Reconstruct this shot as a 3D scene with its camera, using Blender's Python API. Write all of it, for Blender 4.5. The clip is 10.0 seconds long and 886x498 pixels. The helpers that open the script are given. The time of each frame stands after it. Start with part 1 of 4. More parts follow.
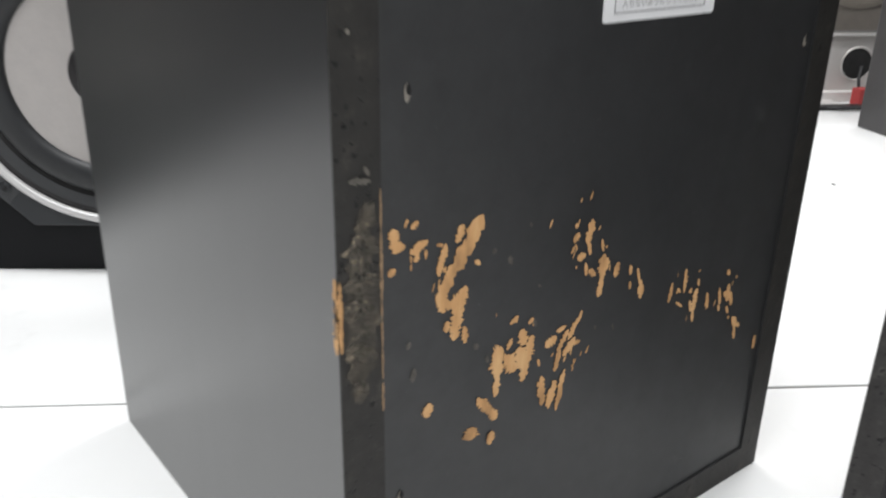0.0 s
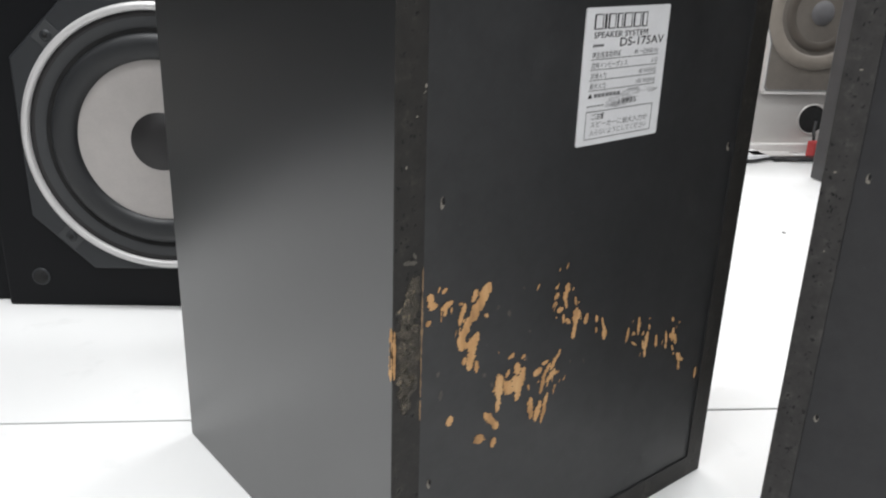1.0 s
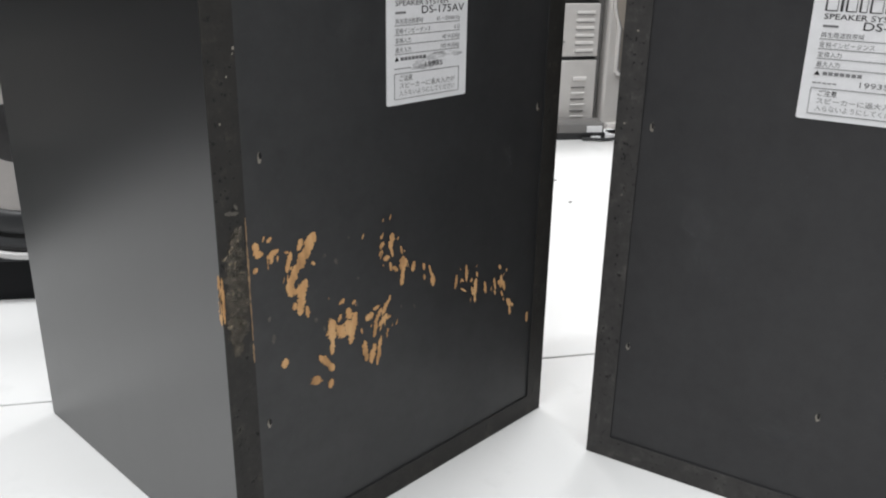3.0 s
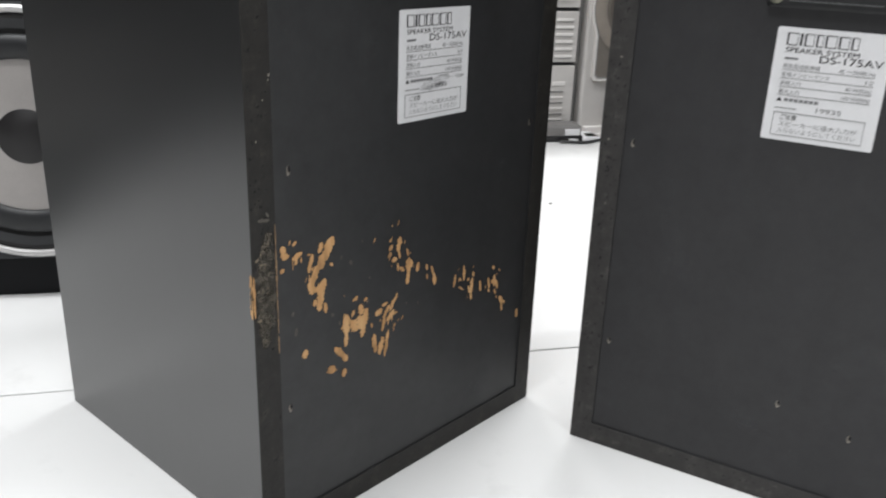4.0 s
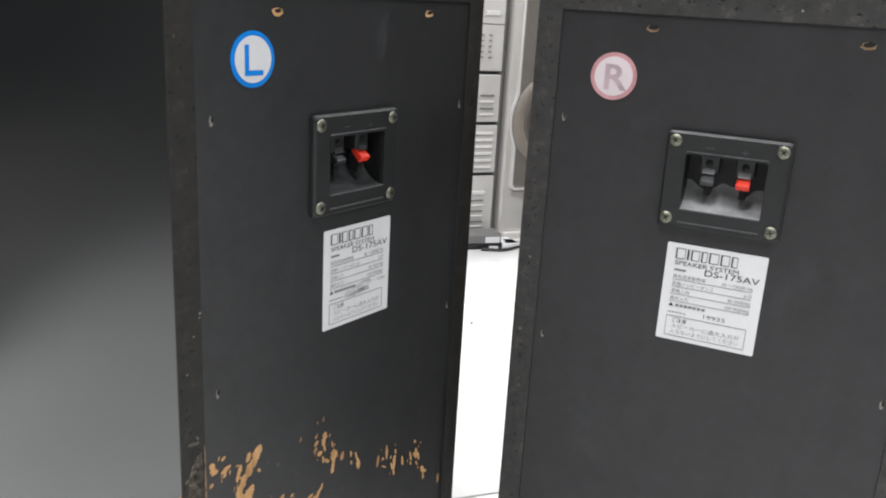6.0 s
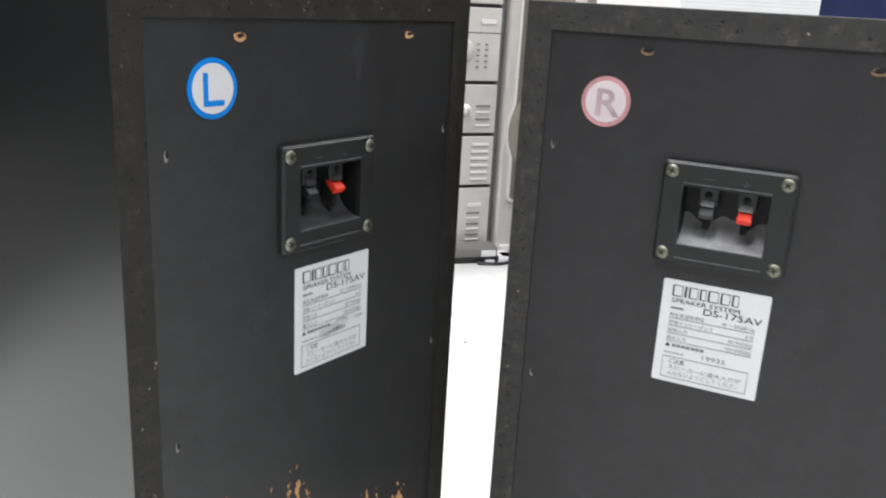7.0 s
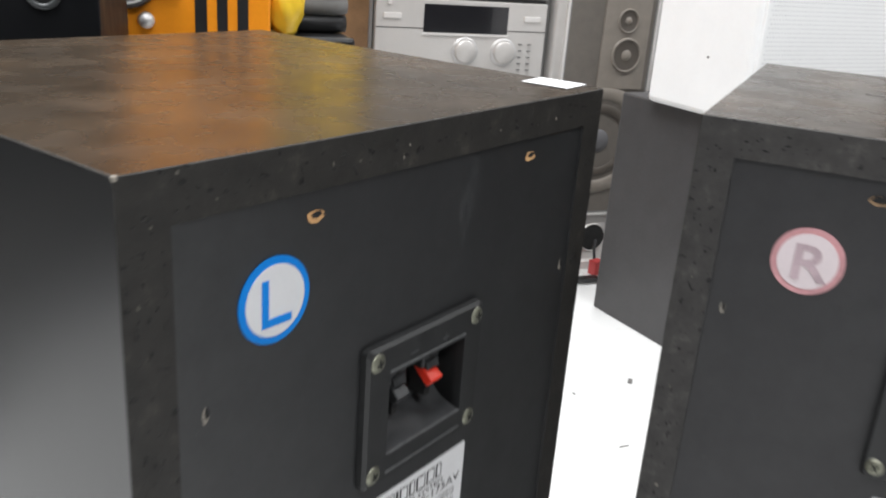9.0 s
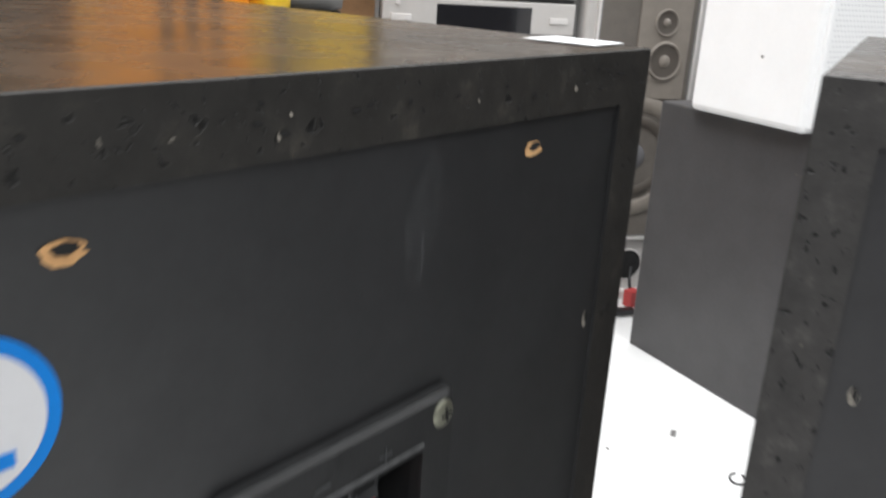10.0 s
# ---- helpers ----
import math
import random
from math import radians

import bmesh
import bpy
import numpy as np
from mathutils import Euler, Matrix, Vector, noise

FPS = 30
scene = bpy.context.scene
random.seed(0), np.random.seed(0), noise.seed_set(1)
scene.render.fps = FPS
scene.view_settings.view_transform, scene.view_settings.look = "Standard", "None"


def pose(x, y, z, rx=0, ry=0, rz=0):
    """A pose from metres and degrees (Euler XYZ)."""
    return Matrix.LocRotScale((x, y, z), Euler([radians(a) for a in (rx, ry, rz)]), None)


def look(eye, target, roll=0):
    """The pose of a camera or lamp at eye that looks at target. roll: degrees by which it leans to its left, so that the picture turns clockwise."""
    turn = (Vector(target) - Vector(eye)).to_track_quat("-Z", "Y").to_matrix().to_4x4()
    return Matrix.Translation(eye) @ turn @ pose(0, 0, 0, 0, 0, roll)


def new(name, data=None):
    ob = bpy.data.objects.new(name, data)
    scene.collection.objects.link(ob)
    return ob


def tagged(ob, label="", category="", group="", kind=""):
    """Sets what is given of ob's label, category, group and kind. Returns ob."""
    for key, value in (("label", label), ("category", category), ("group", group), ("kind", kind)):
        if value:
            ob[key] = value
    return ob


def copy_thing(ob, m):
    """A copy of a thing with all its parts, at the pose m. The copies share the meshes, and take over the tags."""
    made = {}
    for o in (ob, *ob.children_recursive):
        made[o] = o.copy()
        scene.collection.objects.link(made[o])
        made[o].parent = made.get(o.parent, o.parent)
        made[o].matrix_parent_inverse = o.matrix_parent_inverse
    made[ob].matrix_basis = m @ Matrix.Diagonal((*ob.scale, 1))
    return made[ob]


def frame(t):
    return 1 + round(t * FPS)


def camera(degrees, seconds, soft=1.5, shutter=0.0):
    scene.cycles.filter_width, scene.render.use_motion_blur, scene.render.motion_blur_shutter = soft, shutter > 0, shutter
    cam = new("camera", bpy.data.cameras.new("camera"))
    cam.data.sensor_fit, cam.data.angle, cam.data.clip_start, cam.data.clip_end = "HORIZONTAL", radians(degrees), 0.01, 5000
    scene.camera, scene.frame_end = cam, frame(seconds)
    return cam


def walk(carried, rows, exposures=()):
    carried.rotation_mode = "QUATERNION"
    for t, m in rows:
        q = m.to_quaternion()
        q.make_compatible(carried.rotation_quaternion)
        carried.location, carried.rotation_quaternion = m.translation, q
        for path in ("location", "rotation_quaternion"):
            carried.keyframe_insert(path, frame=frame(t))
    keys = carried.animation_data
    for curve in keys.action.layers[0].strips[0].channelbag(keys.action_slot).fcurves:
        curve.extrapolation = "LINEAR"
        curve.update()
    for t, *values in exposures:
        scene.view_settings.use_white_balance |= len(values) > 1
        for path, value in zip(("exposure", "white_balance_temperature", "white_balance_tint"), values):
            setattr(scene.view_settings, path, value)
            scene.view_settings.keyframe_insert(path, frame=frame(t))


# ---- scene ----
cam = camera(54.9, 10.0, soft=2.0, shutter=0.5)
PATH = [
    (0, (0.007, 0.015, 0.293), (1.149, 1.467, -0.474), 0.9),
    (0.5, (-0.056, -0.039, 0.329), (1.115, 1.416, -0.388), 1.5),
    (1, (-0.073, -0.058, 0.353), (1.113, 1.389, -0.356), 1.8),
    (1.5, (-0.072, -0.077, 0.358), (1.14, 1.372, -0.297), 1.3),
    (2, (-0.069, -0.089, 0.355), (1.213, 1.298, -0.304), 0.6),
    (2.5, (-0.071, -0.102, 0.349), (1.293, 1.202, -0.311), 1.0),
    (3, (-0.074, -0.12, 0.343), (1.283, 1.171, -0.358), 1.1),
    (4.3, (-0.129, -0.158, 0.381), (1.303, 1.047, -0.325), 2.6),
    (4.5, (-0.126, -0.173, 0.394), (1.338, 0.996, -0.305), 2.7),
    (5, (-0.142, -0.18, 0.443), (1.382, 0.924, -0.234), 3.2),
    (5.5, (-0.141, -0.155, 0.462), (1.399, 0.975, -0.129), 3.3),
    (7, (-0.087, -0.127, 0.476), (1.45, 1.018, -0.096), 3.2),
    (7.5, (-0.086, -0.087, 0.506), (1.447, 1.056, -0.079), 2.7),
    (8, (-0.064, -0.058, 0.518), (1.471, 1.065, -0.099), 2.8),
    (8.5, (-0.053, -0.037, 0.527), (1.484, 1.064, -0.124), 2.5),
    (9, (0.01, 0.029, 0.537), (1.53, 1.141, -0.136), 4.3),
    (9.5, (0.083, 0.062, 0.498), (1.59, 1.179, -0.195), 4.9),
    (10, (0.138, 0.095, 0.496), (1.623, 1.279, -0.129), 3.5),
]
walk(cam, [(t, look(eye, target, roll)) for t, eye, target, roll in PATH], [(0, 0.06), (1, -0.06), (2, 0.06), (3, -0.18), (4.5, -0.14), (5.0, -0.04), (5.5, 0.05), (7, 0.13), (8, 0.14), (9, 0.0), (9.5, 0.02), (10, 0.06)])

# ---- world and lamps ----
world = bpy.data.worlds.new("shop_world")
scene.world = world
world.use_nodes = True
world.node_tree.nodes["Background"].inputs[0].default_value = (0.75, 0.78, 0.82, 1)
world.node_tree.nodes["Background"].inputs[1].default_value = 0.05

ROOM_TURN = -33.9
ROOM = pose(0, 0, 0, 0, 0, ROOM_TURN)          # x runs along the back wall, y away towards it
CEILING = 2.6
LAMP_POWER = 45.0


def ceiling_lamp(x, y):
    data = bpy.data.lights.new("ceiling_lamp", "AREA")
    data.shape, data.size, data.size_y = "RECTANGLE", 1.2, 0.28
    data.energy, data.color = LAMP_POWER, (0.972, 0.985, 1.0)
    ob = new("ceiling_lamp", data)
    ob.matrix_world = ROOM @ pose(x, y, CEILING - 0.09)
    return tagged(ob, "assumed fluorescent ceiling lamp out of view, switched on", "lamp", kind="structure")


# unseen lamps at assumed places; the first is a fill for the floor shadow
LAMP_SPOTS = [(-0.7, -0.4), (-0.3, 0.5), (2.3, 0.6), (-0.3, 1.8), (1.4, 1.8), (0.5, -1.5)]
for lx, ly in LAMP_SPOTS:
    ceiling_lamp(lx, ly)


# ---- materials ----
def nodes_of(name):
    m = bpy.data.materials.new(name)
    m.use_nodes = True
    nt = m.node_tree
    return m, nt, nt.nodes["Principled BSDF"]


def mapped(nt, scale, stretch=(1, 1, 1)):
    co = nt.nodes.new("ShaderNodeTexCoord")
    mp = nt.nodes.new("ShaderNodeMapping")
    mp.inputs["Scale"].default_value = [scale * s for s in stretch]
    nt.links.new(co.outputs["Object"], mp.inputs["Vector"])
    return mp


def noise_node(nt, scale, detail=4.0, stretch=(1, 1, 1), rough=0.55):
    n = nt.nodes.new("ShaderNodeTexNoise")
    n.inputs["Scale"].default_value = 1.0
    n.inputs["Detail"].default_value = detail
    n.inputs["Roughness"].default_value = rough
    nt.links.new(mapped(nt, scale, stretch).outputs[0], n.inputs["Vector"])
    return n


def ramp(nt, source, stops):
    r = nt.nodes.new("ShaderNodeValToRGB")
    els = r.color_ramp.elements
    while len(els) < len(stops):
        els.new(0.5)
    for e, (p, c) in zip(els, stops):
        e.position = p
        e.color = (*c, 1) if len(c) == 3 else c
    nt.links.new(source, r.inputs[0])
    return r


def mix(nt, fac, a, b):
    m = nt.nodes.new("ShaderNodeMix")
    m.data_type = "RGBA"
    for key, v in (("Factor", fac), ("A", a), ("B", b)):
        sock = [s for s in m.inputs if s.name == key and s.type == ("VALUE" if key == "Factor" else "RGBA")][0]
        if isinstance(v, (int, float)):
            sock.default_value = v
        elif isinstance(v, tuple):
            sock.default_value = (*v, 1)
        else:
            nt.links.new(v, sock)
    return [s for s in m.outputs if s.type == "RGBA"][0]


def bump(nt, bsdf, source, strength, distance):
    b = nt.nodes.new("ShaderNodeBump")
    b.inputs["Strength"].default_value = strength
    b.inputs["Distance"].default_value = distance
    nt.links.new(source, b.inputs["Height"])
    nt.links.new(b.outputs[0], bsdf.inputs["Normal"])


def plain(name, colour, rough=0.5, metal=0.0, vary=0.12, scale=60.0, relief=0.0002, coat=0.0, spec=0.5):
    """A surface with mottling at two scales and a fine relief."""
    m, nt, p = nodes_of(name)
    big, small = noise_node(nt, scale), noise_node(nt, scale * 9)
    dark = tuple(c * (1 - vary) for c in colour)
    lite = tuple(min(1, c * (1 + vary)) for c in colour)
    c1 = ramp(nt, big.outputs["Fac"], [(0.3, dark), (0.7, lite)])
    c2 = ramp(nt, small.outputs["Fac"], [(0.3, tuple(c * (1 - vary / 2) for c in colour)), (0.7, lite)])
    nt.links.new(mix(nt, 0.4, c1.outputs[0], c2.outputs[0]), p.inputs["Base Color"])
    r = ramp(nt, big.outputs["Fac"], [(0.25, (rough * 0.85,) * 3), (0.75, (min(1, rough * 1.15),) * 3)])
    nt.links.new(r.outputs[0], p.inputs["Roughness"])
    p.inputs["Metallic"].default_value = metal
    p.inputs["Coat Weight"].default_value = coat
    p.inputs["Specular IOR Level"].default_value = spec
    if relief:
        bump(nt, p, small.outputs["Fac"], 0.35, relief)
    return m


def vinyl_material(name, base, rough):
    """Satin black foil with very faint upright streaks."""
    m, nt, p = nodes_of(name)
    streaks, cloud = noise_node(nt, 1.0, 3, (40, 40, 2.2)), noise_node(nt, 7, 3)
    c = ramp(nt, streaks.outputs["Fac"], [(0.2, tuple(0.9 * b for b in base)), (0.8, tuple(1.12 * b for b in base))])
    c2 = ramp(nt, cloud.outputs["Fac"], [(0.2, tuple(0.9 * b for b in base)), (0.8, tuple(1.12 * b for b in base))])
    nt.links.new(mix(nt, 0.5, c.outputs[0], c2.outputs[0]), p.inputs["Base Color"])
    fine = noise_node(nt, 1.0, 4, (150, 150, 5))
    r = ramp(nt, mix(nt, 0.5, streaks.outputs["Color"], fine.outputs["Color"]), [(0.3, (rough * 0.96,) * 3), (0.7, (rough * 1.04,) * 3)])
    nt.links.new(r.outputs[0], p.inputs["Roughness"])
    p.inputs["Specular IOR Level"].default_value = 1.0
    p.inputs["IOR"].default_value = 1.6
    return m


def board_edge_material(name, base, light, spec=0.5):
    """Black-painted raw chipboard edge: pits, chips and rubbed brown-grey places."""
    m, nt, p = nodes_of(name)
    vo = nt.nodes.new("ShaderNodeTexVoronoi")
    vo.inputs["Scale"].default_value = 1.0
    nt.links.new(mapped(nt, 260, (1, 1, 0.6)).outputs[0], vo.inputs["Vector"])
    mott = noise_node(nt, 90, 6, rough=0.7)
    pitn = noise_node(nt, 330, 3)
    c = ramp(nt, mott.outputs["Fac"], [(0.34, tuple(0.65 * b for b in base)), (0.56, base), (0.74, light)])
    pitb = noise_node(nt, 150, 4, rough=0.6)
    low = nt.nodes.new("ShaderNodeMath")
    low.operation = "MINIMUM"
    nt.links.new(pitn.outputs["Fac"], low.inputs[0])
    nt.links.new(pitb.outputs["Fac"], low.inputs[1])
    pit = ramp(nt, low.outputs[0], [(0.33, (0.10, 0.10, 0.10)), (0.375, (1, 1, 1))])
    mul = nt.nodes.new("ShaderNodeMix")
    mul.data_type, mul.blend_type = "RGBA", "MULTIPLY"
    mul.inputs[0].default_value = 1.0
    nt.links.new(c.outputs[0], mul.inputs[6])
    nt.links.new(pit.outputs[0], mul.inputs[7])
    nt.links.new(mul.outputs[2], p.inputs["Base Color"])
    p.inputs["Roughness"].default_value = 0.58
    p.inputs["Specular IOR Level"].default_value = spec
    add = nt.nodes.new("ShaderNodeMath")
    add.operation = "ADD"
    nt.links.new(pit.outputs[0], add.inputs[0])
    nt.links.new(mott.outputs["Fac"], add.inputs[1])
    bump(nt, p, add.outputs[0], 0.6, 0.0007)
    return m


def raw_wood_material():
    m, nt, p = nodes_of("raw_fibreboard")
    n = noise_node(nt, 120, 5, (1, 1, 0.35))
    f = noise_node(nt, 700, 3)
    c = ramp(nt, n.outputs["Fac"], [(0.25, (0.26, 0.14, 0.06)), (0.5, (0.56, 0.315, 0.135)), (0.75, (0.68, 0.43, 0.21))])
    nt.links.new(c.outputs[0], p.inputs["Base Color"])
    p.inputs["Roughness"].default_value = 0.85
    bump(nt, p, f.outputs["Fac"], 0.6, 0.0004)
    return m


def floor_material():
    m, nt, p = nodes_of("white_floor_sheet")
    big, mid, spot = noise_node(nt, 3, 4), noise_node(nt, 22, 5), noise_node(nt, 160, 3)
    c = ramp(nt, big.outputs["Fac"], [(0.3, (0.65, 0.65, 0.643)), (0.7, (0.72, 0.72, 0.715))])
    s = ramp(nt, mid.outputs["Fac"], [(0.28, (0.54, 0.54, 0.53)), (0.40, (0.71, 0.71, 0.705))])
    d = ramp(nt, spot.outputs["Fac"], [(0.22, (0.35, 0.34, 0.33)), (0.27, (0.71, 0.71, 0.70))])
    nt.links.new(mix(nt, 0.25, mix(nt, 0.4, c.outputs[0], s.outputs[0]), d.outputs[0]), p.inputs["Base Color"])
    r = ramp(nt, mid.outputs["Fac"], [(0.3, (0.42,) * 3), (0.7, (0.30,) * 3)])
    nt.links.new(r.outputs[0], p.inputs["Roughness"])
    bump(nt, p, big.outputs["Fac"], 0.15, 0.001)
    return m


def smudge_material():
    """A grey rubbed stain on paper that fades out."""
    m, nt, p = nodes_of("grey_smudge")
    p.inputs["Base Color"].default_value = (0.08, 0.08, 0.085, 1)
    p.inputs["Roughness"].default_value = 0.8
    n = noise_node(nt, 160, 4, (0.5, 1, 1.6))
    a = ramp(nt, n.outputs["Fac"], [(0.42, (0, 0, 0)), (0.75, (0.75, 0.75, 0.75))])
    nt.links.new(a.outputs[0], p.inputs["Alpha"])
    return m


def rubbed_material():
    """Paint rubbed down to brown-grey board in a ragged pattern."""
    m, nt, p = nodes_of("rubbed_board")
    n, f, v = noise_node(nt, 130, 6, rough=0.75), noise_node(nt, 420, 3), noise_node(nt, 170, 5, rough=0.7)
    c = ramp(nt, v.outputs["Fac"], [(0.3, (0.042, 0.037, 0.031)), (0.5, (0.105, 0.090, 0.070)), (0.66, (0.27, 0.22, 0.16))])
    nt.links.new(c.outputs[0], p.inputs["Base Color"])
    p.inputs["Roughness"].default_value = 0.8
    a = ramp(nt, n.outputs["Fac"], [(0.34, (0, 0, 0)), (0.62, (0.85, 0.85, 0.85))])
    nt.links.new(a.outputs[0], p.inputs["Alpha"])
    bump(nt, p, f.outputs["Fac"], 0.5, 0.0004)
    return m


def back_board_material(name, tone, spec):
    """Matt black board with clouds of dust, wiped streaks and small pale specks."""
    m, nt, p = nodes_of(name)
    cloud, mid, streak, dust = noise_node(nt, 9, 5), noise_node(nt, 70, 6, rough=0.7), noise_node(nt, 1.0, 4, (60, 60, 9)), noise_node(nt, 300, 3, rough=0.7)
    smear = noise_node(nt, 24, 6, rough=0.7)
    gloss = ramp(nt, mix(nt, 0.5, smear.outputs["Color"], mid.outputs["Color"]), [(0.34, (spec * 0.84,) * 3), (0.66, (min(1.0, spec * 1.17),) * 3)])
    nt.links.new(gloss.outputs[0], p.inputs["Specular IOR Level"])
    base = tone
    c = ramp(nt, cloud.outputs["Fac"], [(0.3, tuple(0.65 * b for b in base)), (0.7, tuple(1.5 * b for b in base))])
    c2 = ramp(nt, mid.outputs["Fac"], [(0.35, tuple(0.75 * b for b in base)), (0.70, tuple(1.45 * b for b in base))])
    c3 = ramp(nt, streak.outputs["Fac"], [(0.4, base), (0.75, tuple(1.9 * b for b in base))])
    c4 = ramp(nt, dust.outputs["Fac"], [(0.70, base), (0.78, (0.075, 0.075, 0.073))])
    a = mix(nt, 0.45, c.outputs[0], c2.outputs[0])
    nt.links.new(mix(nt, 0.3, mix(nt, 0.3, a, c3.outputs[0]), c4.outputs[0]), p.inputs["Base Color"])
    rr = ramp(nt, cloud.outputs["Fac"], [(0.3, (0.46,) * 3), (0.7, (0.58,) * 3)])
    nt.links.new(rr.outputs[0], p.inputs["Roughness"])
    bump(nt, p, mid.outputs["Fac"], 0.05, 0.0003)
    return m


def worn_top_material():
    """Brown-black foil with scratches, dull patches and a soft gloss."""
    m, nt, p = nodes_of("brown_black_top_foil")
    cloud, grain, scr, dull = noise_node(nt, 16, 6, rough=0.6), noise_node(nt, 1.0, 5, (9, 60, 60)), noise_node(nt, 1.0, 3, (14, 260, 260)), noise_node(nt, 40, 5)
    c = ramp(nt, cloud.outputs["Fac"], [(0.30, (0.018, 0.0135, 0.009)), (0.52, (0.038, 0.027, 0.0175)), (0.72, (0.072, 0.050, 0.032))])
    g = ramp(nt, grain.outputs["Fac"], [(0.25, (0.030, 0.021, 0.0145)), (0.75, (0.052, 0.036, 0.025))])
    sc = ramp(nt, scr.outputs["Fac"], [(0.58, (0.024, 0.018, 0.012)), (0.80, (0.17, 0.14, 0.11))])
    nt.links.new(mix(nt, 0.10, mix(nt, 0.15, c.outputs[0], g.outputs[0]), sc.outputs[0]), p.inputs["Base Color"])
    rr = ramp(nt, dull.outputs["Fac"], [(0.3, (0.22,) * 3), (0.75, (0.33,) * 3)])
    nt.links.new(rr.outputs[0], p.inputs["Roughness"])
    bump(nt, p, dull.outputs["Fac"], 0.004, 0.0003)
    p.inputs["Specular IOR Level"].default_value = 0.55
    return m


M_RUB = rubbed_material()
M_FLOOR = floor_material()
M_JOINT = plain("floor_joint_dirt", (0.07, 0.07, 0.068), 0.8)
M_WALL = plain("dark_unseen_wall", (0.030, 0.029, 0.028), 0.8, vary=0.4, scale=4)
M_CEIL = plain("ceiling_board", (0.55, 0.55, 0.55), 0.8, scale=6)
M_SIDE = vinyl_material("black_side_foil", (0.0105, 0.011, 0.0114), 0.29)
M_TOP = worn_top_material()
M_EDGE = board_edge_material("black_board_edge", (0.0212, 0.0198, 0.0178), (0.054, 0.048, 0.040), 0.34)
# paler copy of the board edge, for the right speaker
M_EDGE_PALE = board_edge_material("paler_black_board_edge", (0.038, 0.036, 0.0345), (0.085, 0.079, 0.073), 0.4)
M_BACK = back_board_material("black_back_board", (0.0088, 0.0093, 0.0102), 0.70)
M_BACK_DUSTY = back_board_material("dusty_black_back_board", (0.0156, 0.0154, 0.0168), 0.52)
M_RAW = raw_wood_material()
def chip_material():
    """Bare fibreboard seen through ragged gaps in the paint."""
    m = raw_wood_material()
    nt = m.node_tree
    p = nt.nodes["Principled BSDF"]
    a, b2 = noise_node(nt, 1.0, 5, (520, 520, 85), 0.6), noise_node(nt, 1.0, 3, (1300, 1300, 260))
    add = nt.nodes.new("ShaderNodeMath")
    add.operation = "MULTIPLY_ADD"
    add.inputs[1].default_value = 0.45
    nt.links.new(b2.outputs["Fac"], add.inputs[0])
    nt.links.new(a.outputs["Fac"], add.inputs[2])
    k = ramp(nt, add.outputs[0], [(0.49, (0, 0, 0)), (0.53, (1, 1, 1))])
    nt.links.new(k.outputs[0], p.inputs["Alpha"])
    return m


def pale_rub_material():
    """A thin pale rub on black paint that fades out."""
    m, nt, p = nodes_of("pale_rub")
    p.inputs["Base Color"].default_value = (0.16, 0.165, 0.175, 1)
    p.inputs["Roughness"].default_value = 0.7
    n = noise_node(nt, 190, 5, (1, 1, 0.45), 0.65)
    a = ramp(nt, n.outputs["Fac"], [(0.46, (0, 0, 0)), (0.80, (0.20, 0.20, 0.20))])
    nt.links.new(a.outputs[0], p.inputs["Alpha"])
    return m


M_CHIP = chip_material()
M_PALERUB = pale_rub_material()
# shade inside holes, slots and pits, painted near black on flat faces
M_HOLESHADE = plain("hole_shade", (0.006, 0.006, 0.006), 0.9)
M_GREYCHIP = plain("grey_scuff", (0.080, 0.073, 0.062), 0.8, vary=0.7, scale=500)
M_PALECHIP = plain("pale_worn_spot", (0.22, 0.20, 0.17), 0.8, vary=0.6, scale=900)
M_SCUFF = plain("brown_scuff", (0.24, 0.155, 0.085), 0.7, vary=0.5, scale=200)
M_ABS = plain("black_moulded_plastic", (0.0150, 0.0155, 0.0160), 0.45, scale=150, vary=0.3, relief=0.0003, spec=0.4)
# ramp greys hold the light on each ramp, plus dust on the right one
M_WELL = plain("black_ramp_plastic", (0.034, 0.035, 0.037), 0.6, scale=160, vary=0.5, relief=0.0003)
M_WELLDUSTLIT = plain("lit_dusty_ramp_plastic", (0.25, 0.25, 0.255), 0.75, scale=110, vary=0.5, relief=0.0003)
# the moulded plastic darkened for the shade in the sunk well
M_WELLSHADE = plain("shaded_recess_plastic", (0.006, 0.0063, 0.0068), 0.55, scale=150)
# ribs and lip a step paler than the terminal frame
M_RIB = plain("pale_rib_edge", (0.075, 0.076, 0.078), 0.55, scale=300, vary=0.7)
M_SCREW = plain("dull_zinc_screw", (0.22, 0.22, 0.175), 0.50, 1.0, 0.3, 400)
M_RED = plain("red_plastic_lever", (0.82, 0.045, 0.022), 0.35, coat=0.2)
M_GREYLEVER = plain("dark_grey_plastic_lever", (0.055, 0.058, 0.060), 0.38)
M_HOUSING = plain("dark_grey_clip_housing", (0.020, 0.021, 0.023), 0.45)
M_PAPER = plain("white_label_paper", (0.71, 0.71, 0.72), 0.55, vary=0.05, scale=90, relief=0.0001)
M_INK = plain("black_ink", (0.015, 0.015, 0.016), 0.6, vary=0.05)
M_INKGREY = plain("faded_ink", (0.19, 0.19, 0.195), 0.6, vary=0.1)
M_BLUE = plain("blue_sticker_print", (0.002, 0.185, 0.60), 0.5, vary=0.05, spec=0.2)
M_STICKER = plain("white_sticker_film", (0.60, 0.60, 0.615), 0.4, vary=0.04)
M_PINK = plain("faded_red_print", (0.50, 0.255, 0.27), 0.45, vary=0.3, scale=70, spec=0.3)
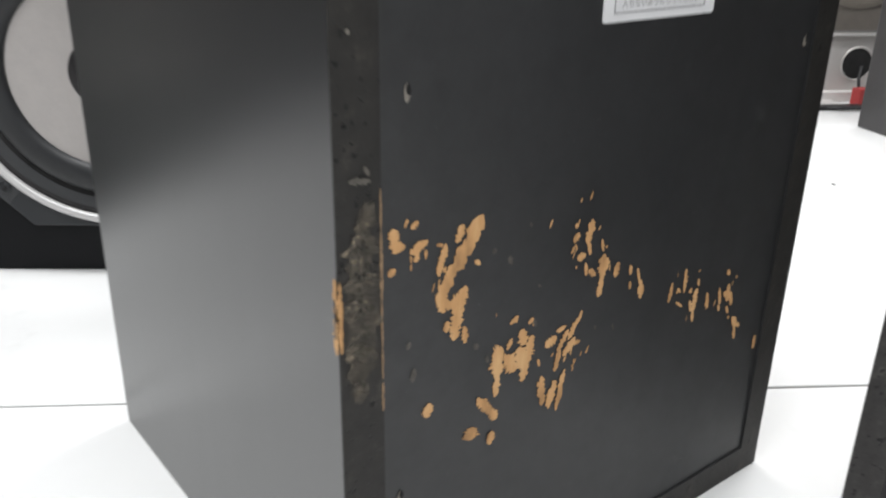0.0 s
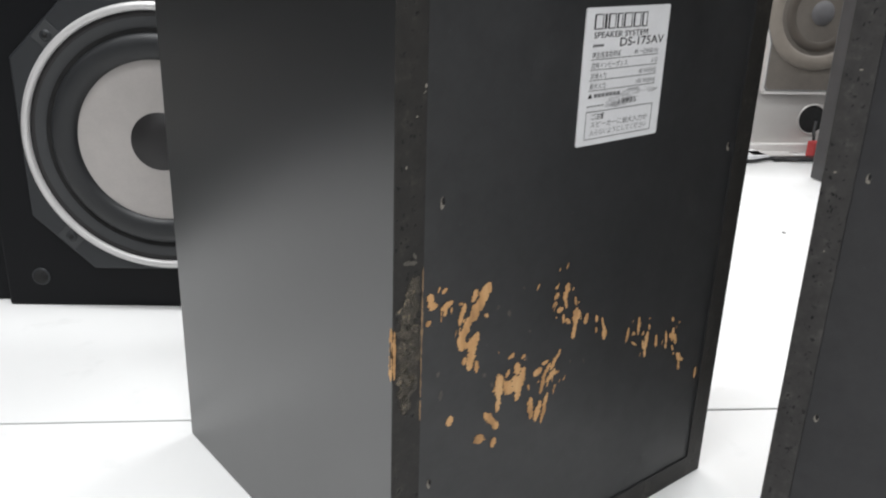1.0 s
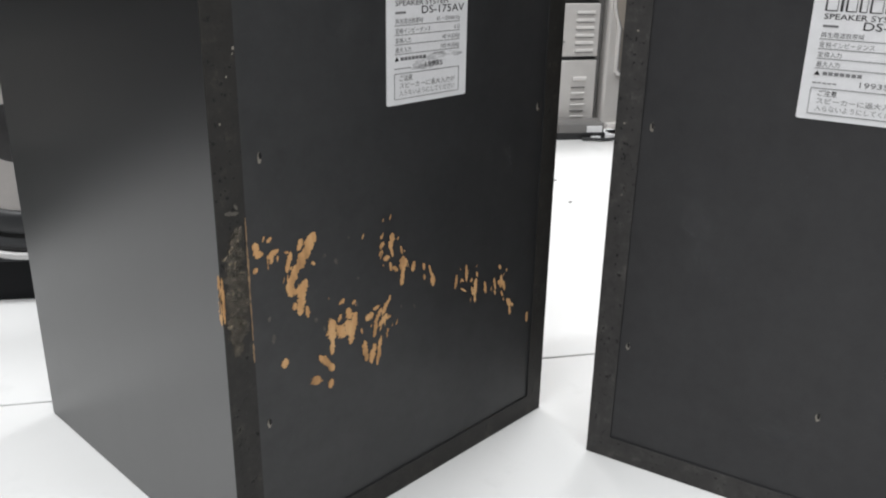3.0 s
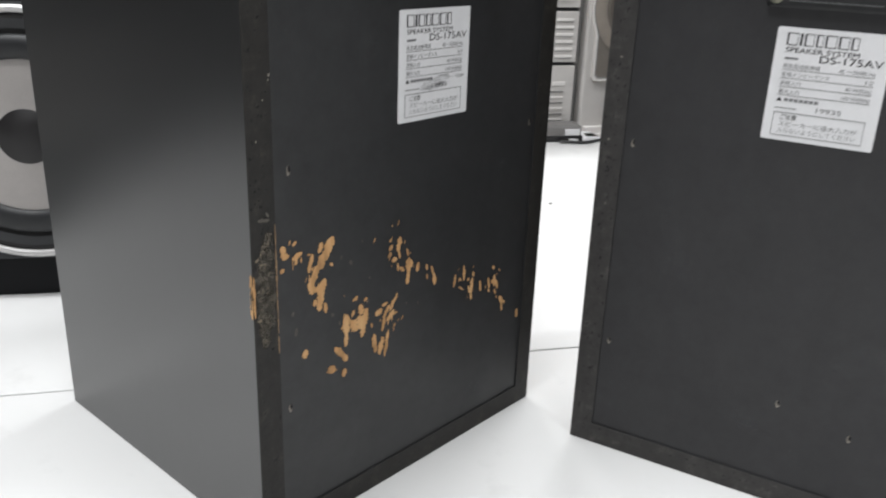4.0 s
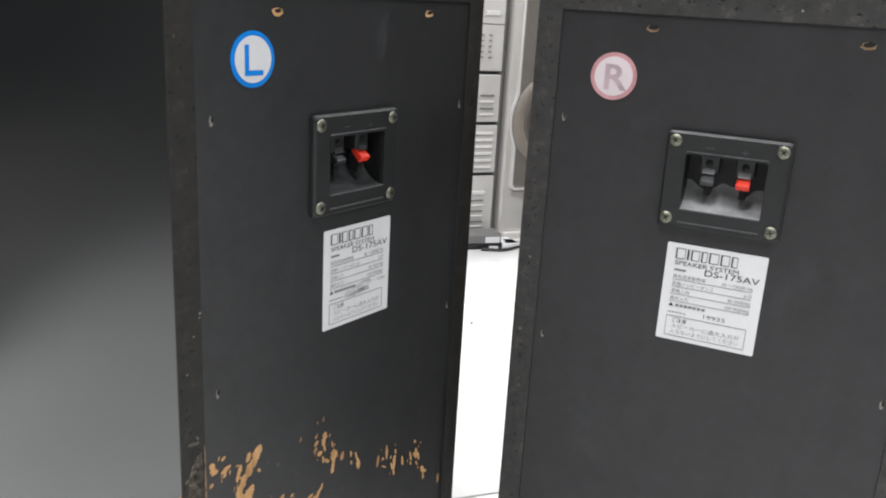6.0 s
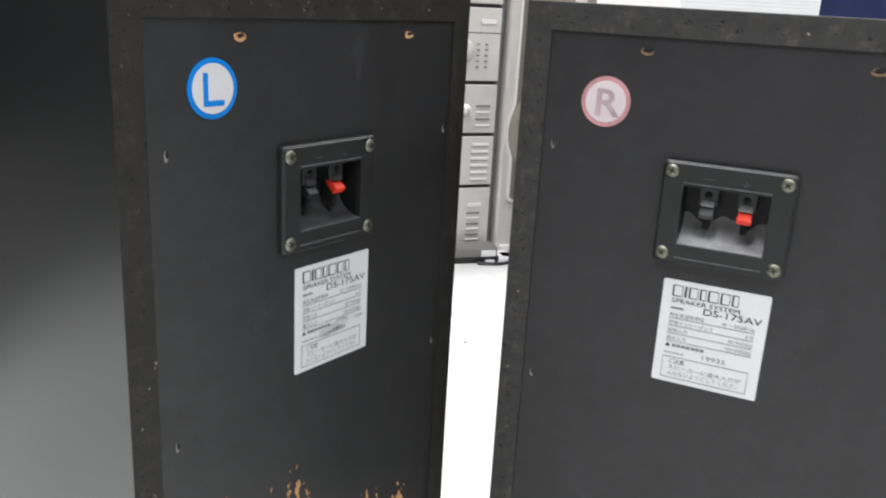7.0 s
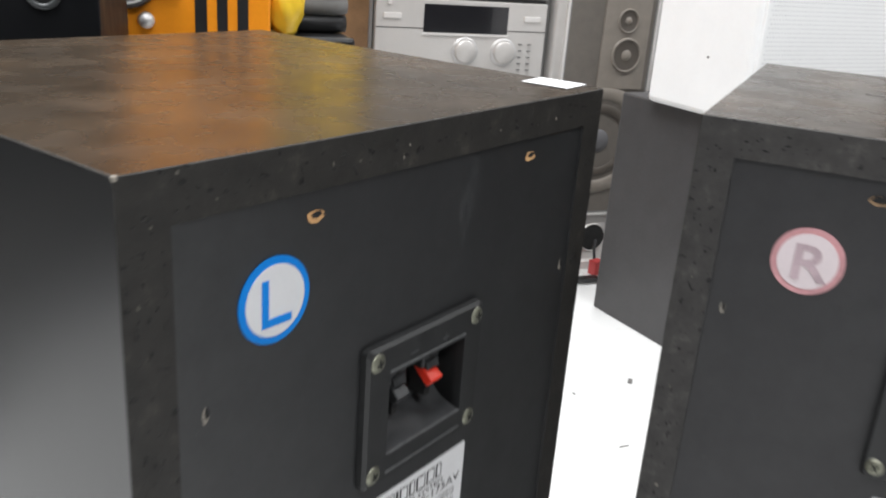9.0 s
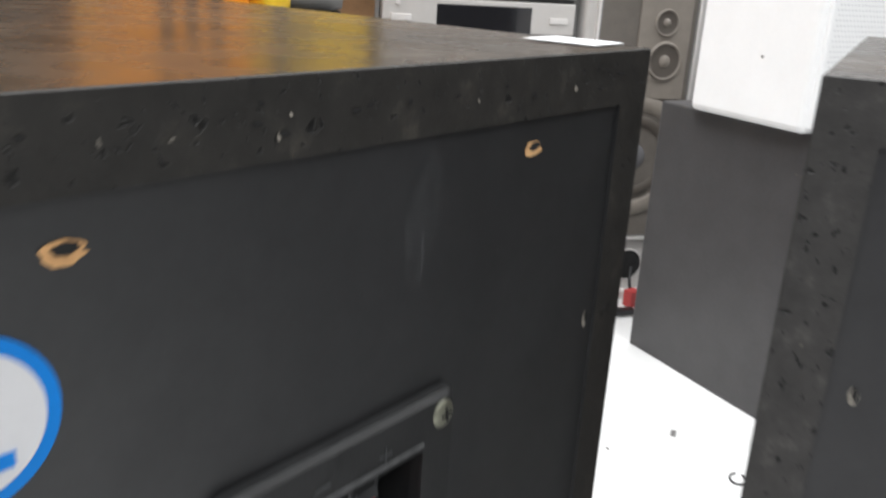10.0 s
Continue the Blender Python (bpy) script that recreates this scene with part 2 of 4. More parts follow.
M_PINKFILM = plain("yellowed_pink_film", (0.64, 0.56, 0.58), 0.45, vary=0.06)
M_PINKLETTER = plain("faded_letter_print", (0.42, 0.32, 0.35), 0.45, vary=0.3, scale=90)
M_SMUDGE = smudge_material()
M_MONBLACK = plain("black_monitor_paint", (0.0042, 0.0046, 0.0056), 0.5, scale=40, spec=0.16)
M_FLANGE = plain("dark_cast_flange", (0.020, 0.022, 0.0245), 0.5, 0.2, scale=120, relief=0.0004)
M_GASKET = plain("grey_gasket", (0.034, 0.0355, 0.0375), 0.65, scale=120)
M_ALU = plain("bright_aluminium_ring", (0.58, 0.57, 0.565), 0.42, 0.4, 0.06)
M_RUBBER = plain("dark_rubber_surround", (0.013, 0.014, 0.0155), 0.5, scale=80)
M_CONE = plain("grey_white_paper_cone", (0.41, 0.385, 0.37), 0.7, vary=0.07, scale=80)
M_CAP = plain("dark_dust_cap", (0.010, 0.009, 0.0095), 0.5, vary=0.3)
M_SILVER = plain("silver_painted_plastic", (0.56, 0.54, 0.52), 0.38, 0.35, 0.05, 30)
M_SILVERLITE = plain("pale_silver_plastic", (0.68, 0.66, 0.64), 0.35, 0.25, 0.05)
M_GREYSIDE = plain("grey_case_side", (0.16, 0.155, 0.15), 0.5, scale=20)
M_BLACKGAP = plain("black_plastic_trim", (0.012, 0.012, 0.013), 0.4)
M_GLASS = plain("smoked_display_window", (0.010, 0.010, 0.012), 0.12, coat=0.5, relief=0)
M_CLOTH = plain("brown_grey_grille_cloth", (0.122, 0.108, 0.094), 0.75, vary=0.18, scale=60, relief=0.0004)
M_CLOTHDARK = plain("dark_grille_shadow_cone", (0.078, 0.066, 0.055), 0.6, vary=0.15)
M_DOME = plain("blue_grey_dust_dome", (0.115, 0.113, 0.118), 0.6, vary=0.15)
M_CONEGREY = plain("grey_driver_cone", (0.215, 0.190, 0.163), 0.5, vary=0.12)
M_GREYBOX = plain("charcoal_cabinet_foil", (0.050, 0.048, 0.049), 0.40, vary=0.2, scale=25)
M_PERF = plain("perforation_grey", (0.66, 0.66, 0.67), 0.6)
M_WHITE = plain("white_cabinet_paint", (0.87, 0.87, 0.87), 0.4, vary=0.03, scale=20)
M_NAVY = plain("navy_blue_board", (0.010, 0.020, 0.075), 0.45)
M_ORANGE = plain("orange_gloss_paint", (0.80, 0.27, 0.012), 0.32, vary=0.08, scale=25, coat=0.3)
M_YELLOW = plain("yellow_plastic", (0.72, 0.47, 0.03), 0.35, vary=0.1)
M_BROWN = plain("brown_wood_foil", (0.17, 0.095, 0.045), 0.35, vary=0.35, scale=30)
M_CABLE = plain("black_cable_rubber", (0.016, 0.016, 0.017), 0.5)
M_REDCARD = plain("red_printed_card", (0.45, 0.05, 0.05), 0.5)
M_SKYBLUE = plain("bright_blue_print", (0.03, 0.24, 0.75), 0.45)


# ---- mesh helpers ----
def link_mesh(name, bm, mats, parent=None, label=""):
    me = bpy.data.meshes.new(name)
    bmesh.ops.recalc_face_normals(bm, faces=bm.faces)
    bm.to_mesh(me)
    bm.free()
    for m in mats if isinstance(mats, (list, tuple)) else [mats]:
        me.materials.append(m)
    ob = new(name, me)
    if parent:
        ob.parent = parent
    if label:
        tagged(ob, label)
    return ob


def part(name, bm, material, parent, label=""):
    return link_mesh(name, bm, material, parent, label)


def thing(name, m, label, category, group="", kind=""):
    ob = new(name)
    ob.empty_display_size = 0.05
    ob.matrix_world = m
    return tagged(ob, label, category, group, kind)


def box(lo, hi, bevel=0.0, seg=2, bm=None, m=None):
    """A bevelled box between two corners, in a new bmesh or added to one."""
    b = bmesh.new()
    size = [h - l for l, h in zip(lo, hi)]
    mid = [(l + h) / 2 for l, h in zip(lo, hi)]
    bmesh.ops.create_cube(b, size=1.0, matrix=Matrix.LocRotScale(mid, None, size))
    if bevel:
        bmesh.ops.bevel(b, geom=list(b.edges), offset=bevel, segments=seg, affect="EDGES", profile=0.5)
    if m is not None:
        bmesh.ops.transform(b, matrix=m, verts=b.verts)
    if bm is None:
        return b
    me = bpy.data.meshes.new("tmp")
    b.to_mesh(me)
    b.free()
    bm.from_mesh(me)
    bpy.data.meshes.remove(me)
    return bm


TO_BACK = Matrix.Rotation(radians(90), 4, "X")      # lathe axis z turned to -y, towards the viewer of a face


def lathe(profile, m=None, seg=48, smooth=True):
    """Turns (radius, height) pairs round z, then applies m."""
    b = bmesh.new()
    rings = []
    for r, h in profile:
        if r < 1e-6:
            rings.append([b.verts.new((0, 0, h))])
        else:
            rings.append([b.verts.new((r * math.cos(2 * math.pi * i / seg), r * math.sin(2 * math.pi * i / seg), h)) for i in range(seg)])
    for lo, hi in zip(rings, rings[1:]):
        for i in range(seg):
            j = (i + 1) % seg
            if len(lo) == 1 and len(hi) == 1:
                continue
            if len(lo) == 1:
                f = b.faces.new((lo[0], hi[i], hi[j]))
            elif len(hi) == 1:
                f = b.faces.new((lo[i], lo[j], hi[0]))
            else:
                f = b.faces.new((lo[i], lo[j], hi[j], hi[i]))
            f.smooth = smooth
    if m is not None:
        bmesh.ops.transform(b, matrix=m, verts=b.verts)
    return b


def plate(outline, y0, y1):
    """A closed outline in x and z, as thick as from y0 to y1."""
    b = bmesh.new()
    front = [b.verts.new((x, y0, z)) for x, z in outline]
    back = [b.verts.new((x, y1, z)) for x, z in outline]
    b.faces.new(front)
    b.faces.new(back[::-1])
    n = len(outline)
    for i in range(n):
        b.faces.new((front[i], front[(i + 1) % n], back[(i + 1) % n], back[i]))
    return b


def round_rect(x0, x1, z0, z1, r, seg=4):
    pts = []
    for cx, cz, a0 in ((x1 - r, z0 + r, -90), (x1 - r, z1 - r, 0), (x0 + r, z1 - r, 90), (x0 + r, z0 + r, 180)):
        for i in range(seg + 1):
            a = radians(a0 + 90 * i / seg)
            pts.append((cx + r * math.cos(a), cz + r * math.sin(a)))
    return pts


def frame_plate(outer, inner, y0, y1, bevel=0.0):
    """A plate with a hole: two outlines with as many points each."""
    b = bmesh.new()
    loops = []
    for pts, y in ((outer, y1), (outer, y0 + bevel), ([(x * 1.0, z) for x, z in outer], y0), (inner, y0), (inner, y1)):
        loops.append([b.verts.new((x, y, z)) for x, z in pts])
    if bevel:
        cx = sum(x for x, z in outer) / len(outer)
        cz = sum(z for x, z in outer) / len(outer)
        for v in loops[2]:
            v.co.x -= math.copysign(bevel, v.co.x - cx)
            v.co.z -= math.copysign(bevel, v.co.z - cz)
    n = len(outer)
    for k in range(len(loops)):
        lo, hi = loops[k], loops[(k + 1) % len(loops)]
        for i in range(n):
            b.faces.new((lo[i], lo[(i + 1) % n], hi[(i + 1) % n], hi[i]))
    return b


def tube(points, radius, seg=8):
    """A round cable along points."""
    cu = bpy.data.curves.new("cable", "CURVE")
    cu.dimensions, cu.bevel_depth, cu.bevel_resolution = "3D", radius, 2
    sp = cu.splines.new("BEZIER")
    sp.bezier_points.add(len(points) - 1)
    for bp, co in zip(sp.bezier_points, points):
        bp.co = co
        bp.handle_left_type = bp.handle_right_type = "AUTO"
    ob = bpy.data.objects.new("tmp", cu)
    scene.collection.objects.link(ob)
    me = bpy.data.meshes.new_from_object(ob.evaluated_get(bpy.context.evaluated_depsgraph_get()))
    bpy.data.objects.remove(ob)
    b = bmesh.new()
    b.from_mesh(me)
    return b


def writing(name, body, size, x, y, z, material, parent, width=None, bold=0.0, align="LEFT"):
    """Flat letters on a face that looks towards -y."""
    cu = bpy.data.curves.new(name, "FONT")
    cu.body, cu.size, cu.offset = body, size, bold
    cu.align_x = align
    cu.resolution_u = 3
    ob = bpy.data.objects.new("tmp", cu)
    scene.collection.objects.link(ob)
    bpy.context.view_layer.update()
    me = bpy.data.meshes.new_from_object(ob.evaluated_get(bpy.context.evaluated_depsgraph_get()))
    bpy.data.objects.remove(ob)
    b = bmesh.new()
    b.from_mesh(me)
    if width and len(b.verts):
        xs = [v.co.x for v in b.verts]
        k = width / max(1e-6, max(xs) - min(xs))
        bmesh.ops.scale(b, vec=(k, 1, 1), verts=b.verts)
    bmesh.ops.transform(b, matrix=pose(x, y, z, 90), verts=b.verts)
    return part(name, b, material, parent)


def bar(lo, hi, y, parent, material, name="printed_bar"):
    return part(name, box((lo[0], y, lo[1]), (hi[0], y + 0.0002, hi[1])), material, parent)


# ---- the two speakers seen from behind ----
WIDE, TALL, DEEP, BOARD, RECESS = 0.2665, 0.4757, 0.2495, 0.0165, 0.0011
rng = random.Random(7)


def blob(x, z, length, width, lean, y, jag=0.34, n=22):
    """The ragged outline of a chip: an ellipse leaning by so many degrees, with a torn edge."""
    b = bmesh.new()
    a0 = radians(lean)
    ring = []
    for i in range(n):
        a = 2 * math.pi * i / n
        k = 1 + rng.uniform(-jag, jag)
        u, v = 0.5 * width * math.cos(a) * k, 0.5 * length * math.sin(a) * (1 + rng.uniform(-jag, jag) * 0.5)
        ring.append(b.verts.new((x + u * math.cos(a0) + v * math.sin(a0), y, z - u * math.sin(a0) + v * math.cos(a0))))
    mid = b.verts.new((x, y - 0.0001, z))
    for i in range(n):
        b.faces.new((ring[i], ring[(i + 1) % n], mid))
    return b


def flake(x0, z0, x1, z1, wide, y, n=20):
    """A long ragged flake between two ends, tapering to both, with torn edges."""
    b = bmesh.new()
    dx, dz = x1 - x0, z1 - z0
    span = math.hypot(dx, dz) + 1e-6
    ux, uz = dx / span, dz / span
    ext = 0.30 * min(wide, 0.004)
    sides = []
    for k in range(n + 1):
        u = k / n
        t = -ext + u * (span + 2 * ext)
        h = 0.57 * wide * (1 - abs(2 * u - 1) ** 2.6) ** 0.6
        a, c = h * rng.uniform(0.55, 1.45), h * rng.uniform(0.55, 1.45)
        px, pz = x0 + ux * t, z0 + uz * t
        sides.append((b.verts.new((px - uz * a, y, pz + ux * a)), b.verts.new((px + uz * c, y, pz - ux * c))))
    for (l0, r0), (l1, r1) in zip(sides, sides[1:]):
        b.faces.new((l0, r0, r1, l1))
    return b


def flakes(parent, material, y, strokes, name="paint_chip", least=0.0009):
    for k, (x0, z0, x1, z1, wide) in enumerate(strokes):
        part(name, flake(x0, z0, x1, z1, max(wide * (0.74 if x0 > 0.1 else 0.92), least), y - 0.000008 * k), material, parent)


def spots(parent, material, y, patches, name):
    for k, (x, z, length, width, lean) in enumerate(patches):
        part(name, blob(x, z, length, width, lean, y - 0.00004 * k, 0.42, 30), material, parent)


def screw_hole(parent, x, z, tan, dark=False):
    y = RECESS - 0.0003
    hole = part("screw_hole", blob(x, z, (0.0043 if dark else 0.0044) if tan else 0.0056, 0.0080 if tan else 0.0026, 0, y, 0.2), (M_SCUFF if dark else M_RAW) if tan else M_PALECHIP, parent)
    size = (0.0030, 0.0066) if tan and dark else ((0.0022, 0.0052) if tan else (0.0038, 0.0017))
    # the core is a flat blob, its near-black the shade in the hole
    part("hole_core", blob(x + 0.0004, z + (0.0007 if tan else 0.0010), size[0], size[1], -6, y - 0.0003, 0.22), M_HOLESHADE, hole)


def cabinet_shell():
    """Four boards as one rounded tube, open to front and back, with the raw edges behind."""
    b = bmesh.new()

    def loop(x0, x1, z0, z1, r, y):
        return [b.verts.new((x, y, z)) for x, z in round_rect(x0, x1, z0, z1, r, 4)]
    e = 0.0004
    outer_f = loop(0, WIDE, 0, TALL, 0.0006, DEEP)
    cuts = [loop(0, WIDE, 0, TALL, 0.0006, e)]
    edge_o = loop(e * 0.6, WIDE - e * 0.6, e * 0.6, TALL - e * 0.6, 0.0006, e * 0.3)
    edge_p = loop(e, WIDE - e, e, TALL - e, 0.0005, 0)
    t = BOARD
    edge_i = loop(t, WIDE - t, t, TALL - t, 0.0004, 0)
    edge_d = loop(t, WIDE - t, t, TALL - t, 0.0004, DEEP)
    rings = [outer_f, cuts[0], edge_o, edge_p, edge_i, edge_d]
    n = len(outer_f)
    for k, (lo, hi) in enumerate(zip(rings, rings[1:] + rings[:1])):
        for i in range(n):
            j = (i + 1) % n
            f = b.faces.new((lo[i], lo[j], hi[j], hi[i]))
            f.smooth = k < 3 and i % 5 != 4
            if k in (1, 2, 3):
                f.material_index = 1
            elif k == 4:
                f.material_index = 3
            elif k == 0:
                up = (lo[i].co.z + lo[j].co.z) / 2
                f.material_index = 1 if i % 5 != 4 else (2 if up > TALL - 0.0008 else 0)
    return b


def terminal(parent, cx, cz, dust):
    """Spring-clip terminal cup: frame, sunk well with a curved ramp, two levers and four screws."""
    hw, hh, proud = 0.0374, 0.0310, 0.0044
    y0, y1 = RECESS - proud, RECESS
    ow, oh = 0.0246, 0.0176
    oz = cz - 0.0006
    fr = part("terminal_frame", frame_plate(round_rect(cx - hw, cx + hw, cz - hh, cz + hh, 0.0025), round_rect(cx - ow, cx + ow, oz - oh, oz + oh, 0.0008), y0, y1 - 0.0002, 0.0014), M_ABS, parent, "black moulded plastic terminal plate")
    for zz in (oz + oh + 0.0018, cz - 0.0268):
        part("rib", box((cx - ow, y0 - 0.0005, zz - 0.0004), (cx + ow, y0 + 0.0004, zz + 0.0004)), M_RIB, fr)
    part("lip", box((cx - ow, y0 - 0.0003, oz - oh - 0.0007), (cx + ow, y0 + 0.0008, oz - oh + 0.0001), 0.0002), M_RIB, fr)
    bar((cx - 0.013, cz + 0.0222), (cx - 0.008, cz + 0.0228), y0 - 0.00035, fr, M_GREYLEVER, "minus_mark")
    bar((cx + 0.008, cz + 0.0217), (cx + 0.0125, cz + 0.0222), y0 - 0.00035, fr, M_GREYLEVER, "plus_mark")
    bar((cx + 0.0100, cz + 0.0198), (cx + 0.0105, cz + 0.0240), y0 - 0.00035, fr, M_GREYLEVER, "plus_mark")
    # well: back wall, sides, roof, and a ramp that curves out to the lower lip
    b = bmesh.new()
    back = y0 + 0.019
    prof = [(y0 + 0.0006, oz - oh)] + [(y0 + 0.0006 + 0.0184 * math.sin(radians(a)) ** 1.0 * 1.0, oz - oh + 0.0205 * (1 - math.cos(radians(a)))) for a in range(15, 91, 15)] + [(back, oz + oh)]
    cols = []
    for k in range(25):                          # three humps between the levers shape the lit patches of the dusty ramp
        u = k / 24
        f = 0.46 + 0.32 * abs(math.cos(2 * math.pi * u)) + 0.03 * math.sin(31 * u)
        cols.append([b.verts.new((cx + (2 * u - 1) * (ow + 0.0002), y, oz - oh + (z - oz + oh) * f)) for y, z in prof[:-1]])
    for ca, cb in zip(cols, cols[1:]):
        for q in range(len(ca) - 1):
            b.faces.new((ca[q], cb[q], cb[q + 1], ca[q + 1])).smooth = True
    part("ramp", b, dust, fr, "dusty curved ramp, the light on it put into its grey")
    b = bmesh.new()
    left = [b.verts.new((cx - ow - 0.0003, y, z)) for y, z in prof]
    right = [b.verts.new((cx + ow + 0.0003, y, z)) for y, z in prof]
    low_l, low_r = b.verts.new((cx - ow - 0.0003, back, oz - oh)), b.verts.new((cx + ow + 0.0003, back, oz - oh))
    b.faces.new((low_l, low_r, right[-1], left[-1]))
    for side, sgn in ((left, -1), (right, 1)):
        b.faces.new(side + [b.verts.new((cx + sgn * (ow + 0.0003), y0 + 0.0006, oz + oh))])
    b.faces.new([left[-1], right[-1], b.verts.new((cx + ow + 0.0003, y0 + 0.0006, oz + oh + 0.0001)), b.verts.new((cx - ow - 0.0003, y0 + 0.0006, oz + oh + 0.0001))])
    part("well", b, M_WELLSHADE, fr)
    # the right speaker's grey lever is paler, the light on it in the colour
    for lx, mat in ((cx - 0.0105, M_GREYLEVER if dust is M_WELLDUSTLIT else M_HOUSING), (cx + 0.0112, M_RED)):
        hs = part("lever_housing", box((lx - 0.0056, y0 + 0.0075, oz + 0.0062), (lx + 0.0056, back + 0.0005, oz + oh + 0.0002), 0.0008), M_HOUSING, fr, "dark grey clip housing")
        part("wire_hole", lathe([(0, 0.0003), (0.0022, 0.0003), (0.0022, 0)], pose(lx, y0 + 0.0075, oz + 0.0125) @ TO_BACK, 14), M_HOLESHADE, hs)
        flap = box((-0.0038, -0.0006, -0.0022), (0.0038, 0.0008, 0.0018), 0.0004)
        bmesh.ops.transform(flap, matrix=pose(lx, y0 + 0.0070, oz + 0.0078, -22), verts=flap.verts)
        part("spring_flap", flap, dust, hs)
        lev = box((-0.0036, -0.0052, -0.0023), (0.0036, 0.0050, 0.0023), 0.0007)
        for v in lev.verts:                      # flared towards the finger edge
            v.co.x *= 1.0 + max(0.0, -v.co.y - 0.001) * 50
        bmesh.ops.transform(lev, matrix=pose(lx, y0 + 0.0086, oz + 0.0030, 40), verts=lev.verts)
        lever = part("lever", lev, mat, fr, "red push lever" if mat is M_RED else "dark grey push lever")
        # near-black stem, the shade below the lever put into its colour
        part("lever_stem_shade", box((lx - 0.0019, y0 + 0.0085, oz - 0.0085), (lx + 0.0019, y0 + 0.0175, oz + 0.0035), 0.0003), M_HOLESHADE, lever)
    for sx in (-1, 1):
        for sz in (-1, 1):
            m = pose(cx + sx * 0.0320, y0 + 0.0004, cz + sz * 0.0250) @ TO_BACK
            sc = part("screw", lathe([(0, 0.0016), (0.0020, 0.0015), (0.0034, 0.0010), (0.0041, 0.0003), (0.0041, -0.001)], m, 24), M_SCREW, fr, "dull zinc cross-head screw")
            turn = rng.uniform(0, 90)
            b = box((-0.0019, -0.00035, 0.0013), (0.0019, 0.00035, 0.00185))
            box((-0.00035, -0.0019, 0.0013), (0.00035, 0.0019, 0.00185), bm=b)
            bmesh.ops.transform(b, matrix=m @ pose(0, 0, 0, 0, 0, turn), verts=b.verts)
            part("cross_slot", b, M_HOLESHADE, sc)


def rating_label(parent, x0, x1, z0, z1, smudged):
    """White paper label with its printed lines."""
    y = RECESS - 0.0006
    w, h = x1 - x0, z1 - z0
    paper = part("rating_label", plate(round_rect(x0, x1, z0, z1, 0.0012), y, RECESS - 0.0001), M_PAPER, parent, "white paper label with black print")
    yy = y - 0.00025
    X = lambda f: x0 + f * w
    Z = lambda f: z1 - f * h
    # maker's mark as a row of plain blocks
    a = 0.095
    for wd in (0.098, 0.022, 0.085, 0.060, 0.098, 0.088, 0.062):
        part("mark_block", frame_plate(round_rect(X(a), X(a + wd), Z(0.152), Z(0.046), 0.0005), round_rect(X(a) + 0.0009, X(a + wd) - 0.0003, Z(0.152) + 0.0004, Z(0.046) - 0.0004, 0.0002), yy, yy + 0.0002), M_INK, paper)
        a += wd + 0.018
    writing("printed_line", "SPEAKER SYSTEM", 0.0040, X(0.095), yy, Z(0.213), M_INK, paper, 0.64 * w)
    writing("printed_line", "DS-175AV", 0.0058, X(0.40), yy, Z(0.282), M_INK, paper, 0.54 * w)
    bar((X(0.10), Z(0.275)), (X(0.22), Z(0.258)), yy, paper, M_INKGREY)
    rows = (("再生周波数帯域", "45 ～25000 Hz", 0.36), ("定格インピーダンス", "6 Ω", 0.435), ("定格入力", "40 W(EIAJ)", 0.51), ("最大入力", "100 W(EIAJ)", 0.585))
    for left, right, fz in rows:
        writing("printed_line", left, 0.0030, X(0.095), yy, Z(fz - 0.01), M_INKGREY, paper)
        t = writing("printed_line", right, 0.0031, X(0.90), yy, Z(fz - 0.01), M_INKGREY, paper, align="RIGHT")
        bar((X(0.09), Z(fz + 0.0075)), (X(0.90), Z(fz + 0.0035)), yy, paper, M_INKGREY, "ruled_line")
    part("maker_mark", plate([(X(0.09), Z(0.645)), (X(0.14), Z(0.645)), (X(0.115), Z(0.61))], yy, yy + 0.0002), M_INK, paper)
    for k in range(7):
        bar((X(0.16 + 0.045 * k), Z(0.643)), (X(0.195 + 0.045 * k), Z(0.617)), yy, paper, M_INKGREY)
    for k in range(5):
        bar((X(0.09 + 0.04 * k), Z(0.710)), (X(0.12 + 0.04 * k), Z(0.702)), yy, paper, M_INKGREY)
    writing("printed_line", "19935", 0.0040, X(0.44), yy, Z(0.715), M_INKGREY, paper, 0.22 * w)
    part("ruled_box", frame_plate(round_rect(X(0.085), X(0.90), Z(0.955), Z(0.745), 0.0002), round_rect(X(0.085) + 0.0003, X(0.90) - 0.0003, Z(0.955) + 0.0003, Z(0.745) - 0.0003, 0.0002), yy, yy + 0.0002), M_INKGREY, paper)
    writing("printed_line", "ご注意", 0.0034, X(0.14), yy, Z(0.805), M_INK, paper)
    writing("printed_line", "スピーカーに過大入力が", 0.0034, X(0.14), yy, Z(0.865), M_INKGREY, paper, 0.70 * w)
    writing("printed_line", "入らないようにしてください", 0.0034, X(0.14), yy, Z(0.925), M_INKGREY, paper, 0.70 * w)
    if smudged:
        part("smudge", blob(X(0.58), Z(0.665), 0.0075, 0.040, -8, yy - 0.0002, 0.2, 24), M_SMUDGE, paper, "grey smeared stain")


